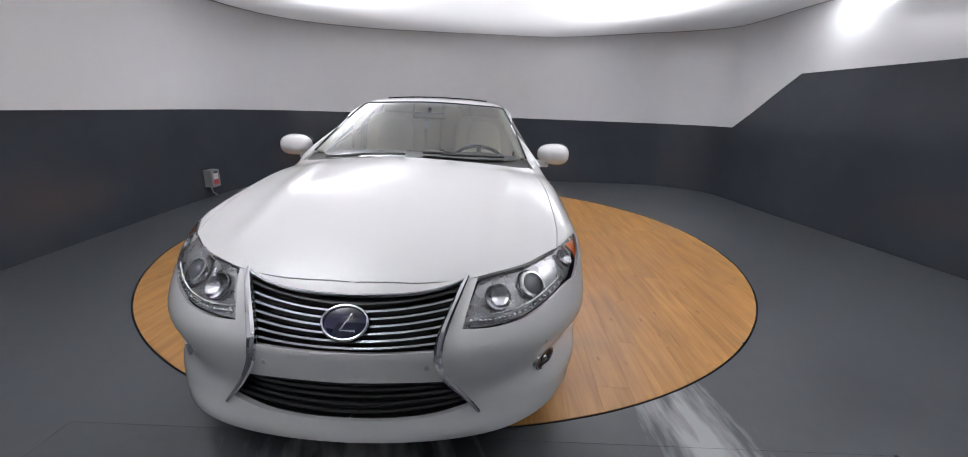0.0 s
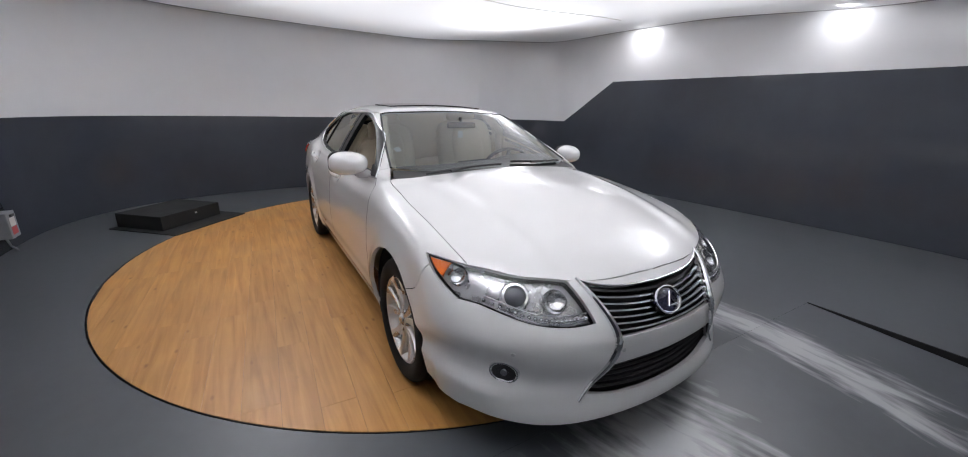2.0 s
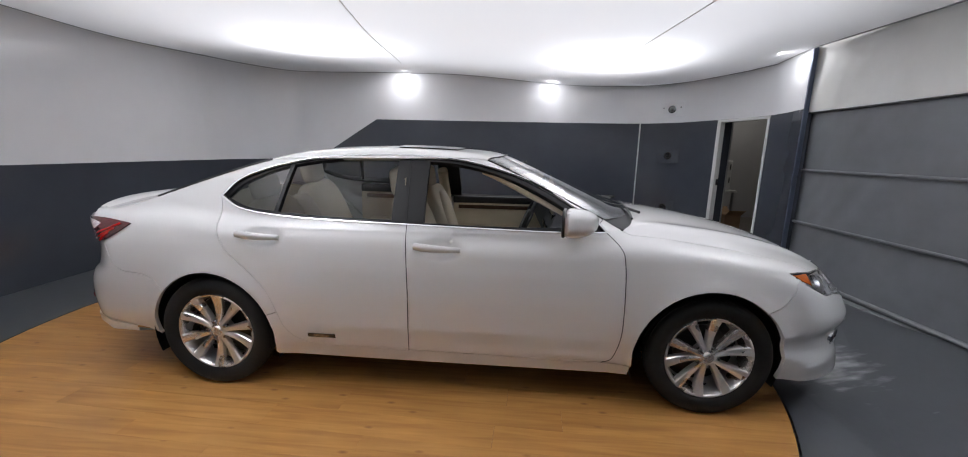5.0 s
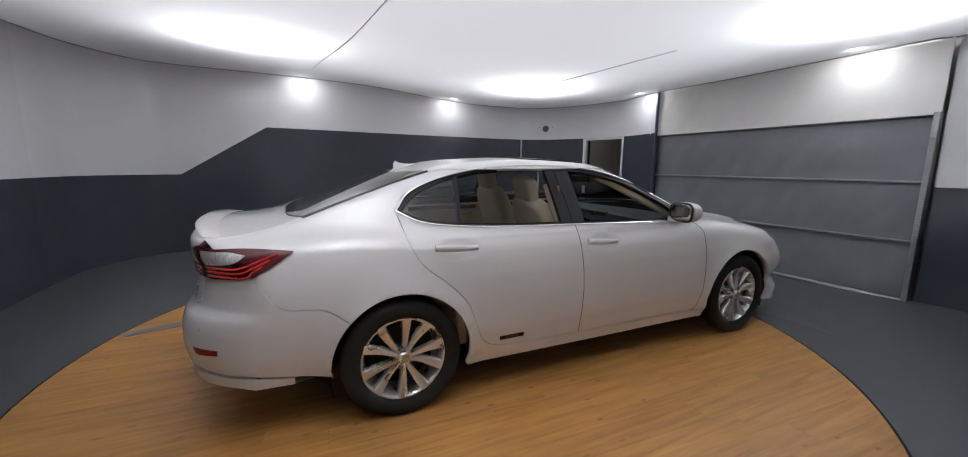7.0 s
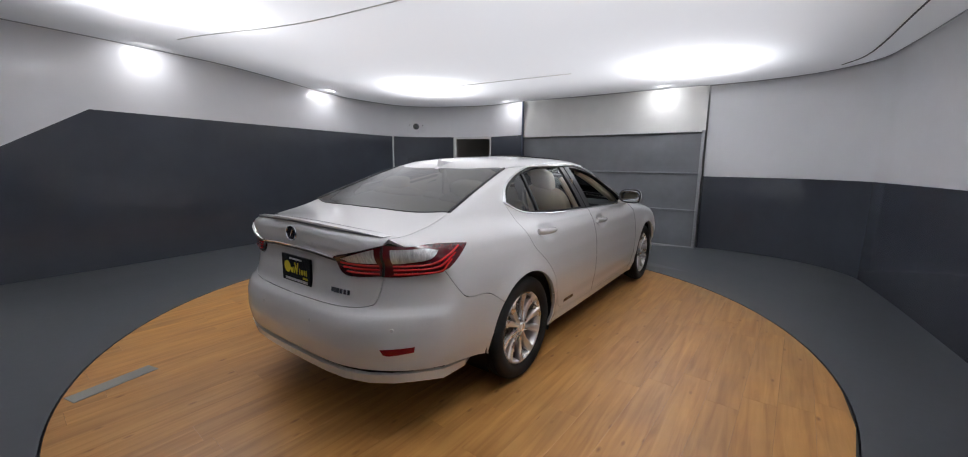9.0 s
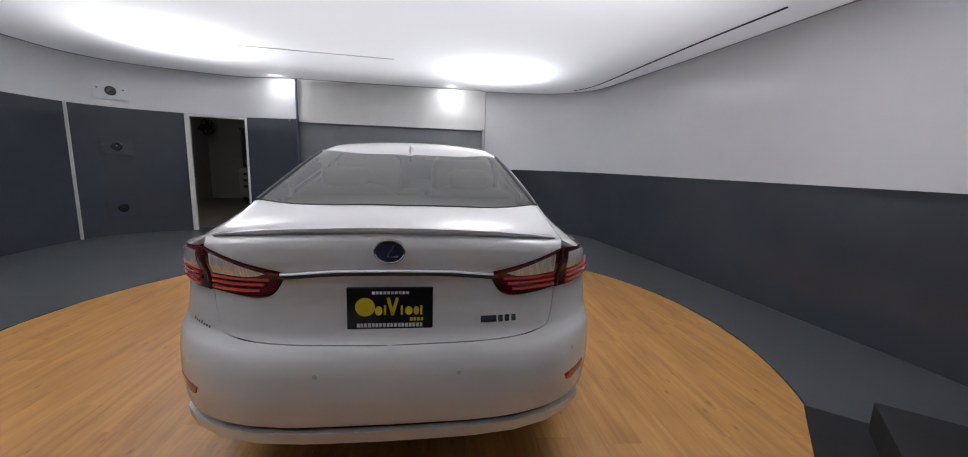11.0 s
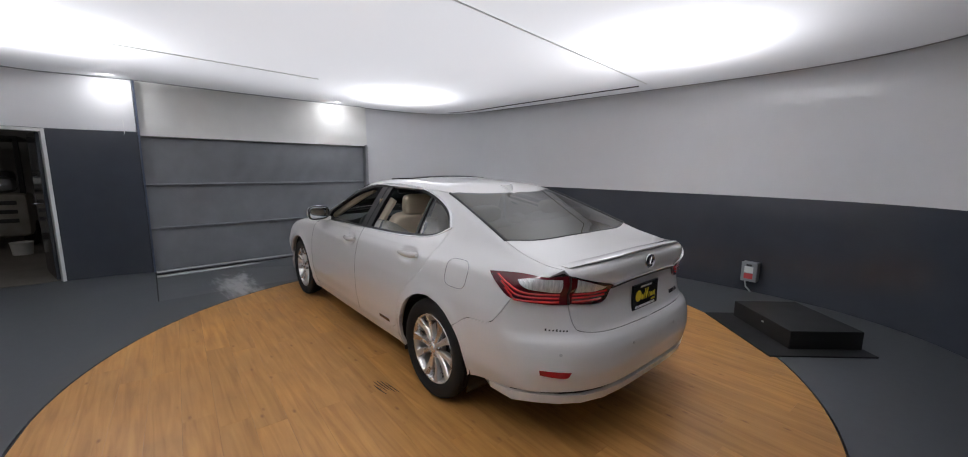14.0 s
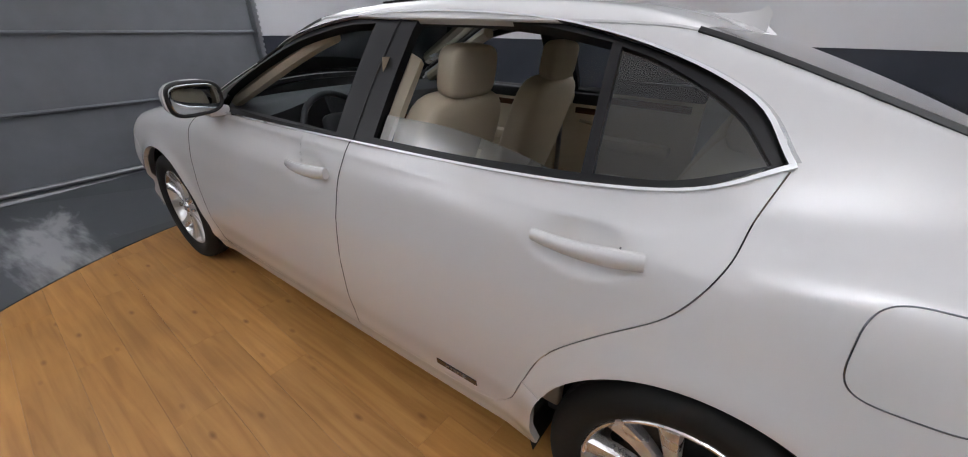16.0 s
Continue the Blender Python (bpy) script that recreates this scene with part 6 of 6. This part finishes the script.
# chrome strip, badge, number plate, model lettering as bars
q = strip_on("r", [(0.0, 0.925), (0.2, 0.922), (0.36, 0.908)], 0.006, 8)
bm = bmesh.new()
tube(bm, mirrored(q[::-1], -1) + [tuple(p) for p in q[1:]], 0.011, 8, flat=0.6)
part("lid_garnish", bm, CHROME, car, "chrome strip above the number plate", smooth=True)
# black strip stands in for the shade below the chrome one
q2 = q + np.array((0.004, 0, -0.014))
bm = bmesh.new()
tube(bm, mirrored(q2[::-1], -1) + [tuple(p) for p in q2[1:]], 0.006, 6)
part("garnish_shadow_lip", bm, BLACK, car, smooth=True)
m = frame_at("r", 0.0, 0.99, 0.001)
be = disc(m, [(0.0, 0.006), (0.042, 0.006), (0.047, 0.001)], "rear_badge", mat("dark_blue_badge", (0.012, 0.014, 0.04), 0.08, coat=1.0, rough_vary=0.02), car, 36, "small dark blue oval badge", 1.1, 0.85)
oval_ring(m, 0.05, 0.039, 0.004, "badge_rim", be, CHROME)
slanted_bar(m, 0.7, be)
m = frame_at("r", 0.0, 0.782, 0.012)
m = Matrix.Translation(m.translation) @ pose(0, 0, 0, 90, 0, -90)
plate = part("number_plate", boxmesh(-0.148, 0.148, -0.076, 0.076, -0.008, 0.004, 0.003, m), GLOSSBLACK, car, "black dealer plate with yellow and white printing")
YEL, WHT = mat("yellow_print", (0.75, 0.60, 0.02), 0.5), mat("white_print", (0.75, 0.75, 0.75), 0.5)
for a, b, c, d, mm in ((-0.062, 0.068, 0.052, 0.062, WHT), (-0.115, 0.115, -0.068, -0.054, WHT), (0.068, 0.118, -0.046, -0.034, YEL)):
    n_ = max(3, round((b - a) / 0.0125))
    for k in range(n_):
        x0_, w_ = a + (b - a) * k / n_, (b - a) / n_
        part("print_bar", boxmesh(x0_, x0_ + w_ * 0.72, c, d, 0.004, 0.0052, 0, m), mm, plate)


def blob(cx, cy, rx, ry):
    """A flat printed oval."""
    bm = bmesh.new()
    bm.faces.new([bm.verts.new(m @ Vector((cx + rx * math.cos(t), cy + ry * math.sin(t), 0.0052))) for t in np.linspace(0, 2 * math.pi, 20, endpoint=False)])
    part("print_oval", bm, YEL, plate)


blob(-0.086, 0.006, 0.034, 0.034)
for cx, cy, rx, ry in ((-0.040, -0.008, 0.013, 0.017), (0.064, -0.008, 0.013, 0.016), (0.090, -0.008, 0.010, 0.016)):
    blob(cx, cy, rx, ry)
for a, b, c, d, lean_ in ((-0.022, -0.014, -0.024, 0.012, 0), (-0.005, 0.006, -0.026, 0.040, -14), (0.010, 0.021, -0.026, 0.040, 16), (0.036, 0.043, -0.024, 0.010, 0), (0.104, 0.111, -0.024, 0.010, 0)):
    part("print_bar", boxmesh(-(b - a) / 2, (b - a) / 2, -(d - c) / 2, (d - c) / 2, 0.004, 0.0056, 0, m @ pose((a + b) / 2, (c + d) / 2, 0, 0, 0, -lean_)), YEL, plate)
for y0, y1 in ((-0.335, -0.31), (-0.342, -0.30), (-0.37, -0.35), (-0.395, -0.377), (-0.42, -0.402), (-0.445, -0.428)):
    mm_ = frame_at("r", abs(y0), 0.735, 0.002, -1)
    part("letter_bar", boxmesh(-abs(y1 - y0) / 2, abs(y1 - y0) / 2, -0.012, 0.012, -0.002, 0.002, 0, mm_), CHROME, car)
for k in range(7):
    mm_ = frame_at("r", 0.72 - 0.014 * k, 0.70 - 0.001 * k, 0.0012, 1)
    part("sticker_bar", boxmesh(-0.0045, 0.0045, -0.0045, 0.007 if k in (0, 3) else 0.0035, 0, 0.0005, 0, mm_), BLACK, car)

# spoiler lip on the lid
bm = bmesh.new()
path = []
for f in np.linspace(-1, 1, 33):
    y = 0.615 * f
    p = on_body("t", [(-2.36 + 0.10 * abs(f) ** 3.0, y)])[0]
    path.append((Vector(p), max(0.12, 1 - abs(f) ** 6)))


def spoiler_ring(i, pk):
    p, k = pk
    return [p + Vector((0.10, 0, -0.006)), p + Vector((0.02, 0, 0.010 * k)), p + Vector((-0.042, 0, 0.022 * k)), p + Vector((-0.052, 0, 0.018 * k)), p + Vector((-0.050, 0, 0.008 * k)), p + Vector((-0.02, 0, -0.012))]


sweep(bm, path, spoiler_ring)
part("spoiler", bm, PAINT, car, "low body-coloured lid spoiler", smooth=True)

# rear lower lip and dark groove; front lip
def valance(name, kind, stations, mat_):
    """A strip swept round a bumper from stations of (lower, upper) edges on the form, with a lift outwards."""
    bm = bmesh.new()
    rows = []
    for (ka, pa), (kb, pb), la, lb in stations:
        a, b = on_body(ka, [pa]), on_body(kb, [pb])
        a, b = a + gradient(a) * la, b + gradient(b) * lb
        rows.append((a[0], b[0]))
    both = [((a[0], -a[1], a[2]), (b[0], -b[1], b[2])) for a, b in rows[::-1]] + [(tuple(a), tuple(b)) for a, b in rows[1:]]
    va = [bm.verts.new(a) for a, _ in both]
    vm = [bm.verts.new(tuple((np.array(a) + np.array(b)) / 2 + np.array((0, 0, 0)))) for a, b in both]
    vb = [bm.verts.new(b) for _, b in both]
    vc = [bm.verts.new((b[0] * 0.965, b[1] * 0.965, b[2] - 0.002)) for _, b in both]
    vd = [bm.verts.new((a[0] * 0.95, a[1] * 0.95, a[2] - 0.004)) for a, _ in both]
    for u, w in ((va, vm), (vm, vb), (vb, vc), (va, vd)):
        for j in range(len(both) - 1):
            bm.faces.new((u[j], u[j + 1], w[j + 1], w[j]))
    return part(name, bm, mat_, car, smooth=True)


ys = [0.0, 0.15, 0.3, 0.45, 0.58, 0.68, 0.75]
valance("rear_lip", "r", [(("r", (y, 0.308 + 0.02 * y)), ("r", (y, 0.358 + 0.01 * y)), 0.022, 0.012) for y in ys] + [(("s", (-2.12, 0.295)), ("s", (-2.12, 0.342)), 0.016, 0.005), (("s", (-1.95, 0.285)), ("s", (-1.95, 0.325)), 0.0, 0.0)], PAINT)
valance("bumper_groove", "r", [(("r", (y, 0.34 + 0.01 * y)), ("r", (y, 0.388)), -0.012, -0.012) for y in ys] + [(("s", (-2.10, 0.335)), ("s", (-2.10, 0.36)), -0.01, -0.01)], MATTBLACK)

# lines scored in the paint: bumper seams are real gaps; lid-to-glass seal
q = strip_on("t", [(p[0], p[1]) for p in RG_BASE[::-1]], 0.0, 8)
bm = bmesh.new()
tube(bm, mirrored(q[::-1], -1) + [tuple(p) for p in q[1:]], 0.005, 6)
part("rear_glass_seal", bm, BLACK, car)
q = strip_on("t", WS_TOP[::-1], 0.0, 8)
bm = bmesh.new()
tube(bm, mirrored(q[::-1], -1) + [tuple(p) for p in q[1:]], 0.006, 6)
part("windscreen_top_seal", bm, BLACK, car)
# dark inner skin that closes the panel gaps
panel("inner_front", [("t", [(1.06, 0.0), (1.0, 0.5), (0.88, 0.70)]), ("t", [(0.88, 0.70), (1.3, 0.72), (1.9, 0.66)]), ("t", [(1.9, 0.66), (2.1, 0.5), (2.17, 0.0)]), ("t", [(2.17, 0.0), (1.6, 0.0), (1.06, 0.0)])], TOPD, MATTBLACK, car, weld=True, lift=-0.035, depth=0.2)
panel("inner_rear", [("t", [(-1.96, 0.0), (-1.93, 0.4), (-1.85, 0.63)]), ("t", [(-1.85, 0.63), (-2.1, 0.68), (-2.26, 0.66)]), ("t", [(-2.26, 0.66), (-2.33, 0.4), (-2.34, 0.0)]), ("t", [(-2.34, 0.0), (-2.1, 0.0), (-1.96, 0.0)])], TOPD, MATTBLACK, car, weld=True, lift=-0.03, depth=0.3)

# black tubes down in the door joints stand in for the shade of the gaps
for line in (DOOR_SPLIT, DOOR_FRONT):
    q = strip_on("s", line, -0.0014, 10)
    for s in (1, -1):
        bm = bmesh.new()
        tube(bm, mirrored(q, s), 0.0028, 5)
        part("door_seal", bm, BLACK, car, smooth=True)



# ---- cabin ----
def pillow(bm, sx, sy, sz, m, power=0.55, cuts=14):
    """A soft block with rounded corners."""
    k = len(bm.verts)
    r = bmesh.ops.create_uvsphere(bm, u_segments=cuts * 2, v_segments=cuts, radius=1)
    for v in r["verts"]:
        x, y, z = v.co
        v.co = (math.copysign(abs(x) ** power, x) * sx, math.copysign(abs(y) ** power, y) * sy, math.copysign(abs(z) ** power, z) * sz)
    bmesh.ops.transform(bm, matrix=m, verts=r["verts"])


def cushion(name, sx, sy, sz, m, material, parent, power=0.55):
    bm = bmesh.new()
    pillow(bm, sx, sy, sz, m, power)
    return part(name, bm, material, parent, smooth=True)


for y in (0.37, -0.37):
    lean = pose(-0.20, y, 0.58, 0, -18)
    st = part("front_seat", boxmesh(-0.25, 0.3, y - 0.22, y + 0.22, 0.28, 0.40, 0.03), CREAM_DARK, car, "cream leather front seat", smooth=True)
    cushion("cushion", 0.27, 0.25, 0.09, pose(0.07, y, 0.46, 0, -6), CREAM, st)
    cushion("backrest", 0.075, 0.25, 0.32, lean @ pose(0, 0, 0.25), CREAM, st, 0.42)
    cushion("back_centre", 0.06, 0.15, 0.27, lean @ pose(0.05, 0, 0.24), CREAM, st, 0.6)
    cushion("headrest", 0.050, 0.135, 0.090, lean @ pose(0.0, 0, 0.648, 0, 10), CREAM, st, 0.45)
    for dy in (-0.06, 0.06):
        bm = bmesh.new()
        tube(bm, [lean @ Vector((0, dy, 0.5)), lean @ Vector((0, dy, 0.64))], 0.008, 8)
        part("headrest_post", bm, CHROME, st, smooth=True)
bench = part("rear_bench", boxmesh(-1.15, -0.65, -0.62, 0.62, 0.28, 0.42, 0.03), CREAM_DARK, car, "cream leather rear bench", smooth=True)
for y in (0.36, -0.36):
    cushion("cushion", 0.27, 0.31, 0.09, pose(-0.87, y, 0.47, 0, -6), CREAM, bench)
    cushion("backrest", 0.09, 0.31, 0.33, pose(-1.20, y, 0.76, 0, -24), CREAM, bench, 0.6)
    cushion("headrest", 0.06, 0.13, 0.085, pose(-1.33, y, 1.135, 0, -14), CREAM, bench, 0.6)
cushion("armrest", 0.08, 0.12, 0.28, pose(-1.185, 0, 0.76, 0, -24), CREAM, bench, 0.6)
part("parcel_shelf", boxmesh(-1.88, -1.30, -0.62, 0.62, 0.965, 0.985, 0.004), CREAM_DARK, car, "tan parcel shelf")
part("cabin_floor", boxmesh(-1.3, 1.1, -0.74, 0.74, 0.24, 0.27), DASH, car)
part("rear_bulkhead", boxmesh(-1.42, -1.38, -0.7, 0.7, 0.26, 0.96), DASH, car)
part("console", boxmesh(-0.35, 0.75, -0.12, 0.12, 0.27, 0.60, 0.03), DASH, car, smooth=True)
bm = bmesh.new()
rows = []
for y in np.linspace(-0.74, 0.74, 21):
    hood_ = 0.035 * math.exp(-((y - 0.37) / 0.17) ** 2)
    k = 0.13 * (y / 0.74) ** 2
    rows.append([(1.02 - 1.1 * k, y, 0.985), (0.72 - k, y, 0.985 + hood_), (0.62 - k, y, 0.965 + hood_), (0.57 - k * 0.5, y, 0.89), (0.60, y, 0.70), (0.75, y, 0.45), (1.02, y, 0.45)])
sweep(bm, rows, lambda i, p: p)
dash = part("dashboard", bm, DASH, car, "charcoal dashboard with instrument hood", smooth=True)
part("wood_band", boxmesh(0.575, 0.60, -0.66, 0.12, 0.79, 0.84, 0.006), WOODTRIM, dash)
part("centre_screen", boxmesh(0.60, 0.63, -0.13, 0.13, 0.88, 0.975, 0.004), GLOSSBLACK, dash)
for y in (0.60, 0.1, -0.1, -0.62):
    part("air_vent", boxmesh(0.558, 0.575, y - 0.05, y + 0.05, 0.86, 0.90, 0.004), GLOSSBLACK, dash)
# steering wheel
wm = pose(0.44, 0.37, 0.86, 0, -66) 
bm = bmesh.new()
tube(bm, [wm @ Vector((0.185 * math.cos(a), 0.185 * math.sin(a), 0)) for a in np.linspace(0, 2 * math.pi, 48, endpoint=False)], 0.0155, 10, closed=True, up=wm.to_3x3() @ Vector((0, 0, 1)))
sw = part("steering_wheel", bm, DASH, car, "dark leather steering wheel with wood inserts", smooth=True)
cushion("hub", 0.085, 0.075, 0.03, wm @ pose(0, 0, -0.005), DASH, sw)
for a in (0, 180, 270):
    bm = bmesh.new()
    t = radians(a + 90)
    tube(bm, [wm @ Vector((0.05 * math.cos(t), 0.05 * math.sin(t), 0)), wm @ Vector((0.18 * math.cos(t), 0.18 * math.sin(t), 0))], 0.016, 8, flat=0.5, up=wm.to_3x3() @ Vector((0, 0, 1)))
    part("spoke", bm, DASH, sw, smooth=True)
bm = bmesh.new()
tube(bm, [wm @ Vector((-0.186 * math.cos(a), 0.186 * math.sin(a), 0)) for a in np.linspace(-0.7, 0.7, 14)], 0.0165, 10, up=wm.to_3x3() @ Vector((0, 0, 1)))
part("wood_insert", bm, WOODTRIM, sw, smooth=True)
# door trims
for s in (1, -1):
    for nm, x0, x1 in (("front_door_trim", -0.24, 0.86), ("rear_door_trim", -1.06, -0.28)):
        d = part(nm, boxmesh(x0, x1, min(s * 0.735, s * 0.775), max(s * 0.735, s * 0.775), 0.3, 0.985, 0.012), CREAM, car, "cream door lining with wood strip", smooth=True)
        part("upper_lining", boxmesh(x0, x1, min(s * 0.73, s * 0.80), max(s * 0.73, s * 0.80), 0.93, 0.995, 0.012), DASH, d, smooth=True)
        part("wood_strip", boxmesh(x0 + 0.05, x1 - 0.08, min(s * 0.728, s * 0.74), max(s * 0.728, s * 0.74), 0.88, 0.915, 0.004), WOODTRIM, d)
        part("armrest", boxmesh(x0 + 0.1, x1 - 0.2, min(s * 0.66, s * 0.74), max(s * 0.66, s * 0.74), 0.66, 0.72, 0.02), CREAM, d, smooth=True)
        bm = bmesh.new()
        tube(bm, [(x1 - 0.22, s * 0.722, 0.83), (x1 - 0.12, s * 0.722, 0.84)], 0.010, 8)
        part("inner_handle", bm, CHROME, d, smooth=True)
    # inner pillars
    q = strip_on("s", [(-0.30, 0.99), (-0.31, 1.2), (-0.31, 1.29)], -0.085, 6)
    bm = bmesh.new()
    tube(bm, mirrored(q, s), 0.045, 8)
    part("pillar_trim", bm, CREAM, car, smooth=True)
    q = strip_on("t", [(0.80, 0.70), (0.6, 0.655), (0.36, 0.60), (0.16, 0.55)], -0.06, 6)
    bm = bmesh.new()
    tube(bm, mirrored(q, s), 0.035, 8)
    part("front_pillar_trim", bm, CREAM, car, smooth=True)
    # belt straps
    bm = bmesh.new()
    tube(bm, [(-0.30, s * 0.66, 1.25), (-0.27, s * 0.66, 0.9), (-0.22, s * 0.64, 0.5)], 0.02, 6, flat=0.15)
    part("seat_belt", bm, CREAM_DARK, car)
panel("headlining", [("t", [(0.20, 0.0), (0.16, 0.36), (0.10, 0.54)]), ("t", [(0.10, 0.54), (-0.5, 0.56), (-1.15, 0.53)]), ("t", [(-1.15, 0.53), (-1.22, 0.3), (-1.23, 0.0)]), ("t", [(-1.23, 0.0), (-0.5, 0.0), (0.20, 0.0)])], TOPD, CREAM, car, "pale headlining", weld=True, lift=-0.035, depth=0.004)
part("inner_mirror", boxmesh(0.40, 0.43, -0.12, 0.12, 1.24, 1.30, 0.012), BLACK, car)
bm = bmesh.new()
tube(bm, [(0.42, 0, 1.28), (0.40, 0, 1.345)], 0.012, 8)
part("mirror_stem", bm, BLACK, car)
# paper tag behind the windscreen
part("paper_tag", boxmesh(-0.02, 0.02, -0.001, 0.001, -0.035, 0.035, 0, pose(0.43, -0.02, 1.18, 0, 0, 90)), DOORWHITE, car, "small white paper tag")
part("screen_sticker", boxmesh(-0.02, 0.02, -0.03, 0.03, 0.0, 0.001, 0, frame_at("t", 0.66, 0.60, -0.012, -1)), DOORWHITE, car, "white sticker inside the windscreen")
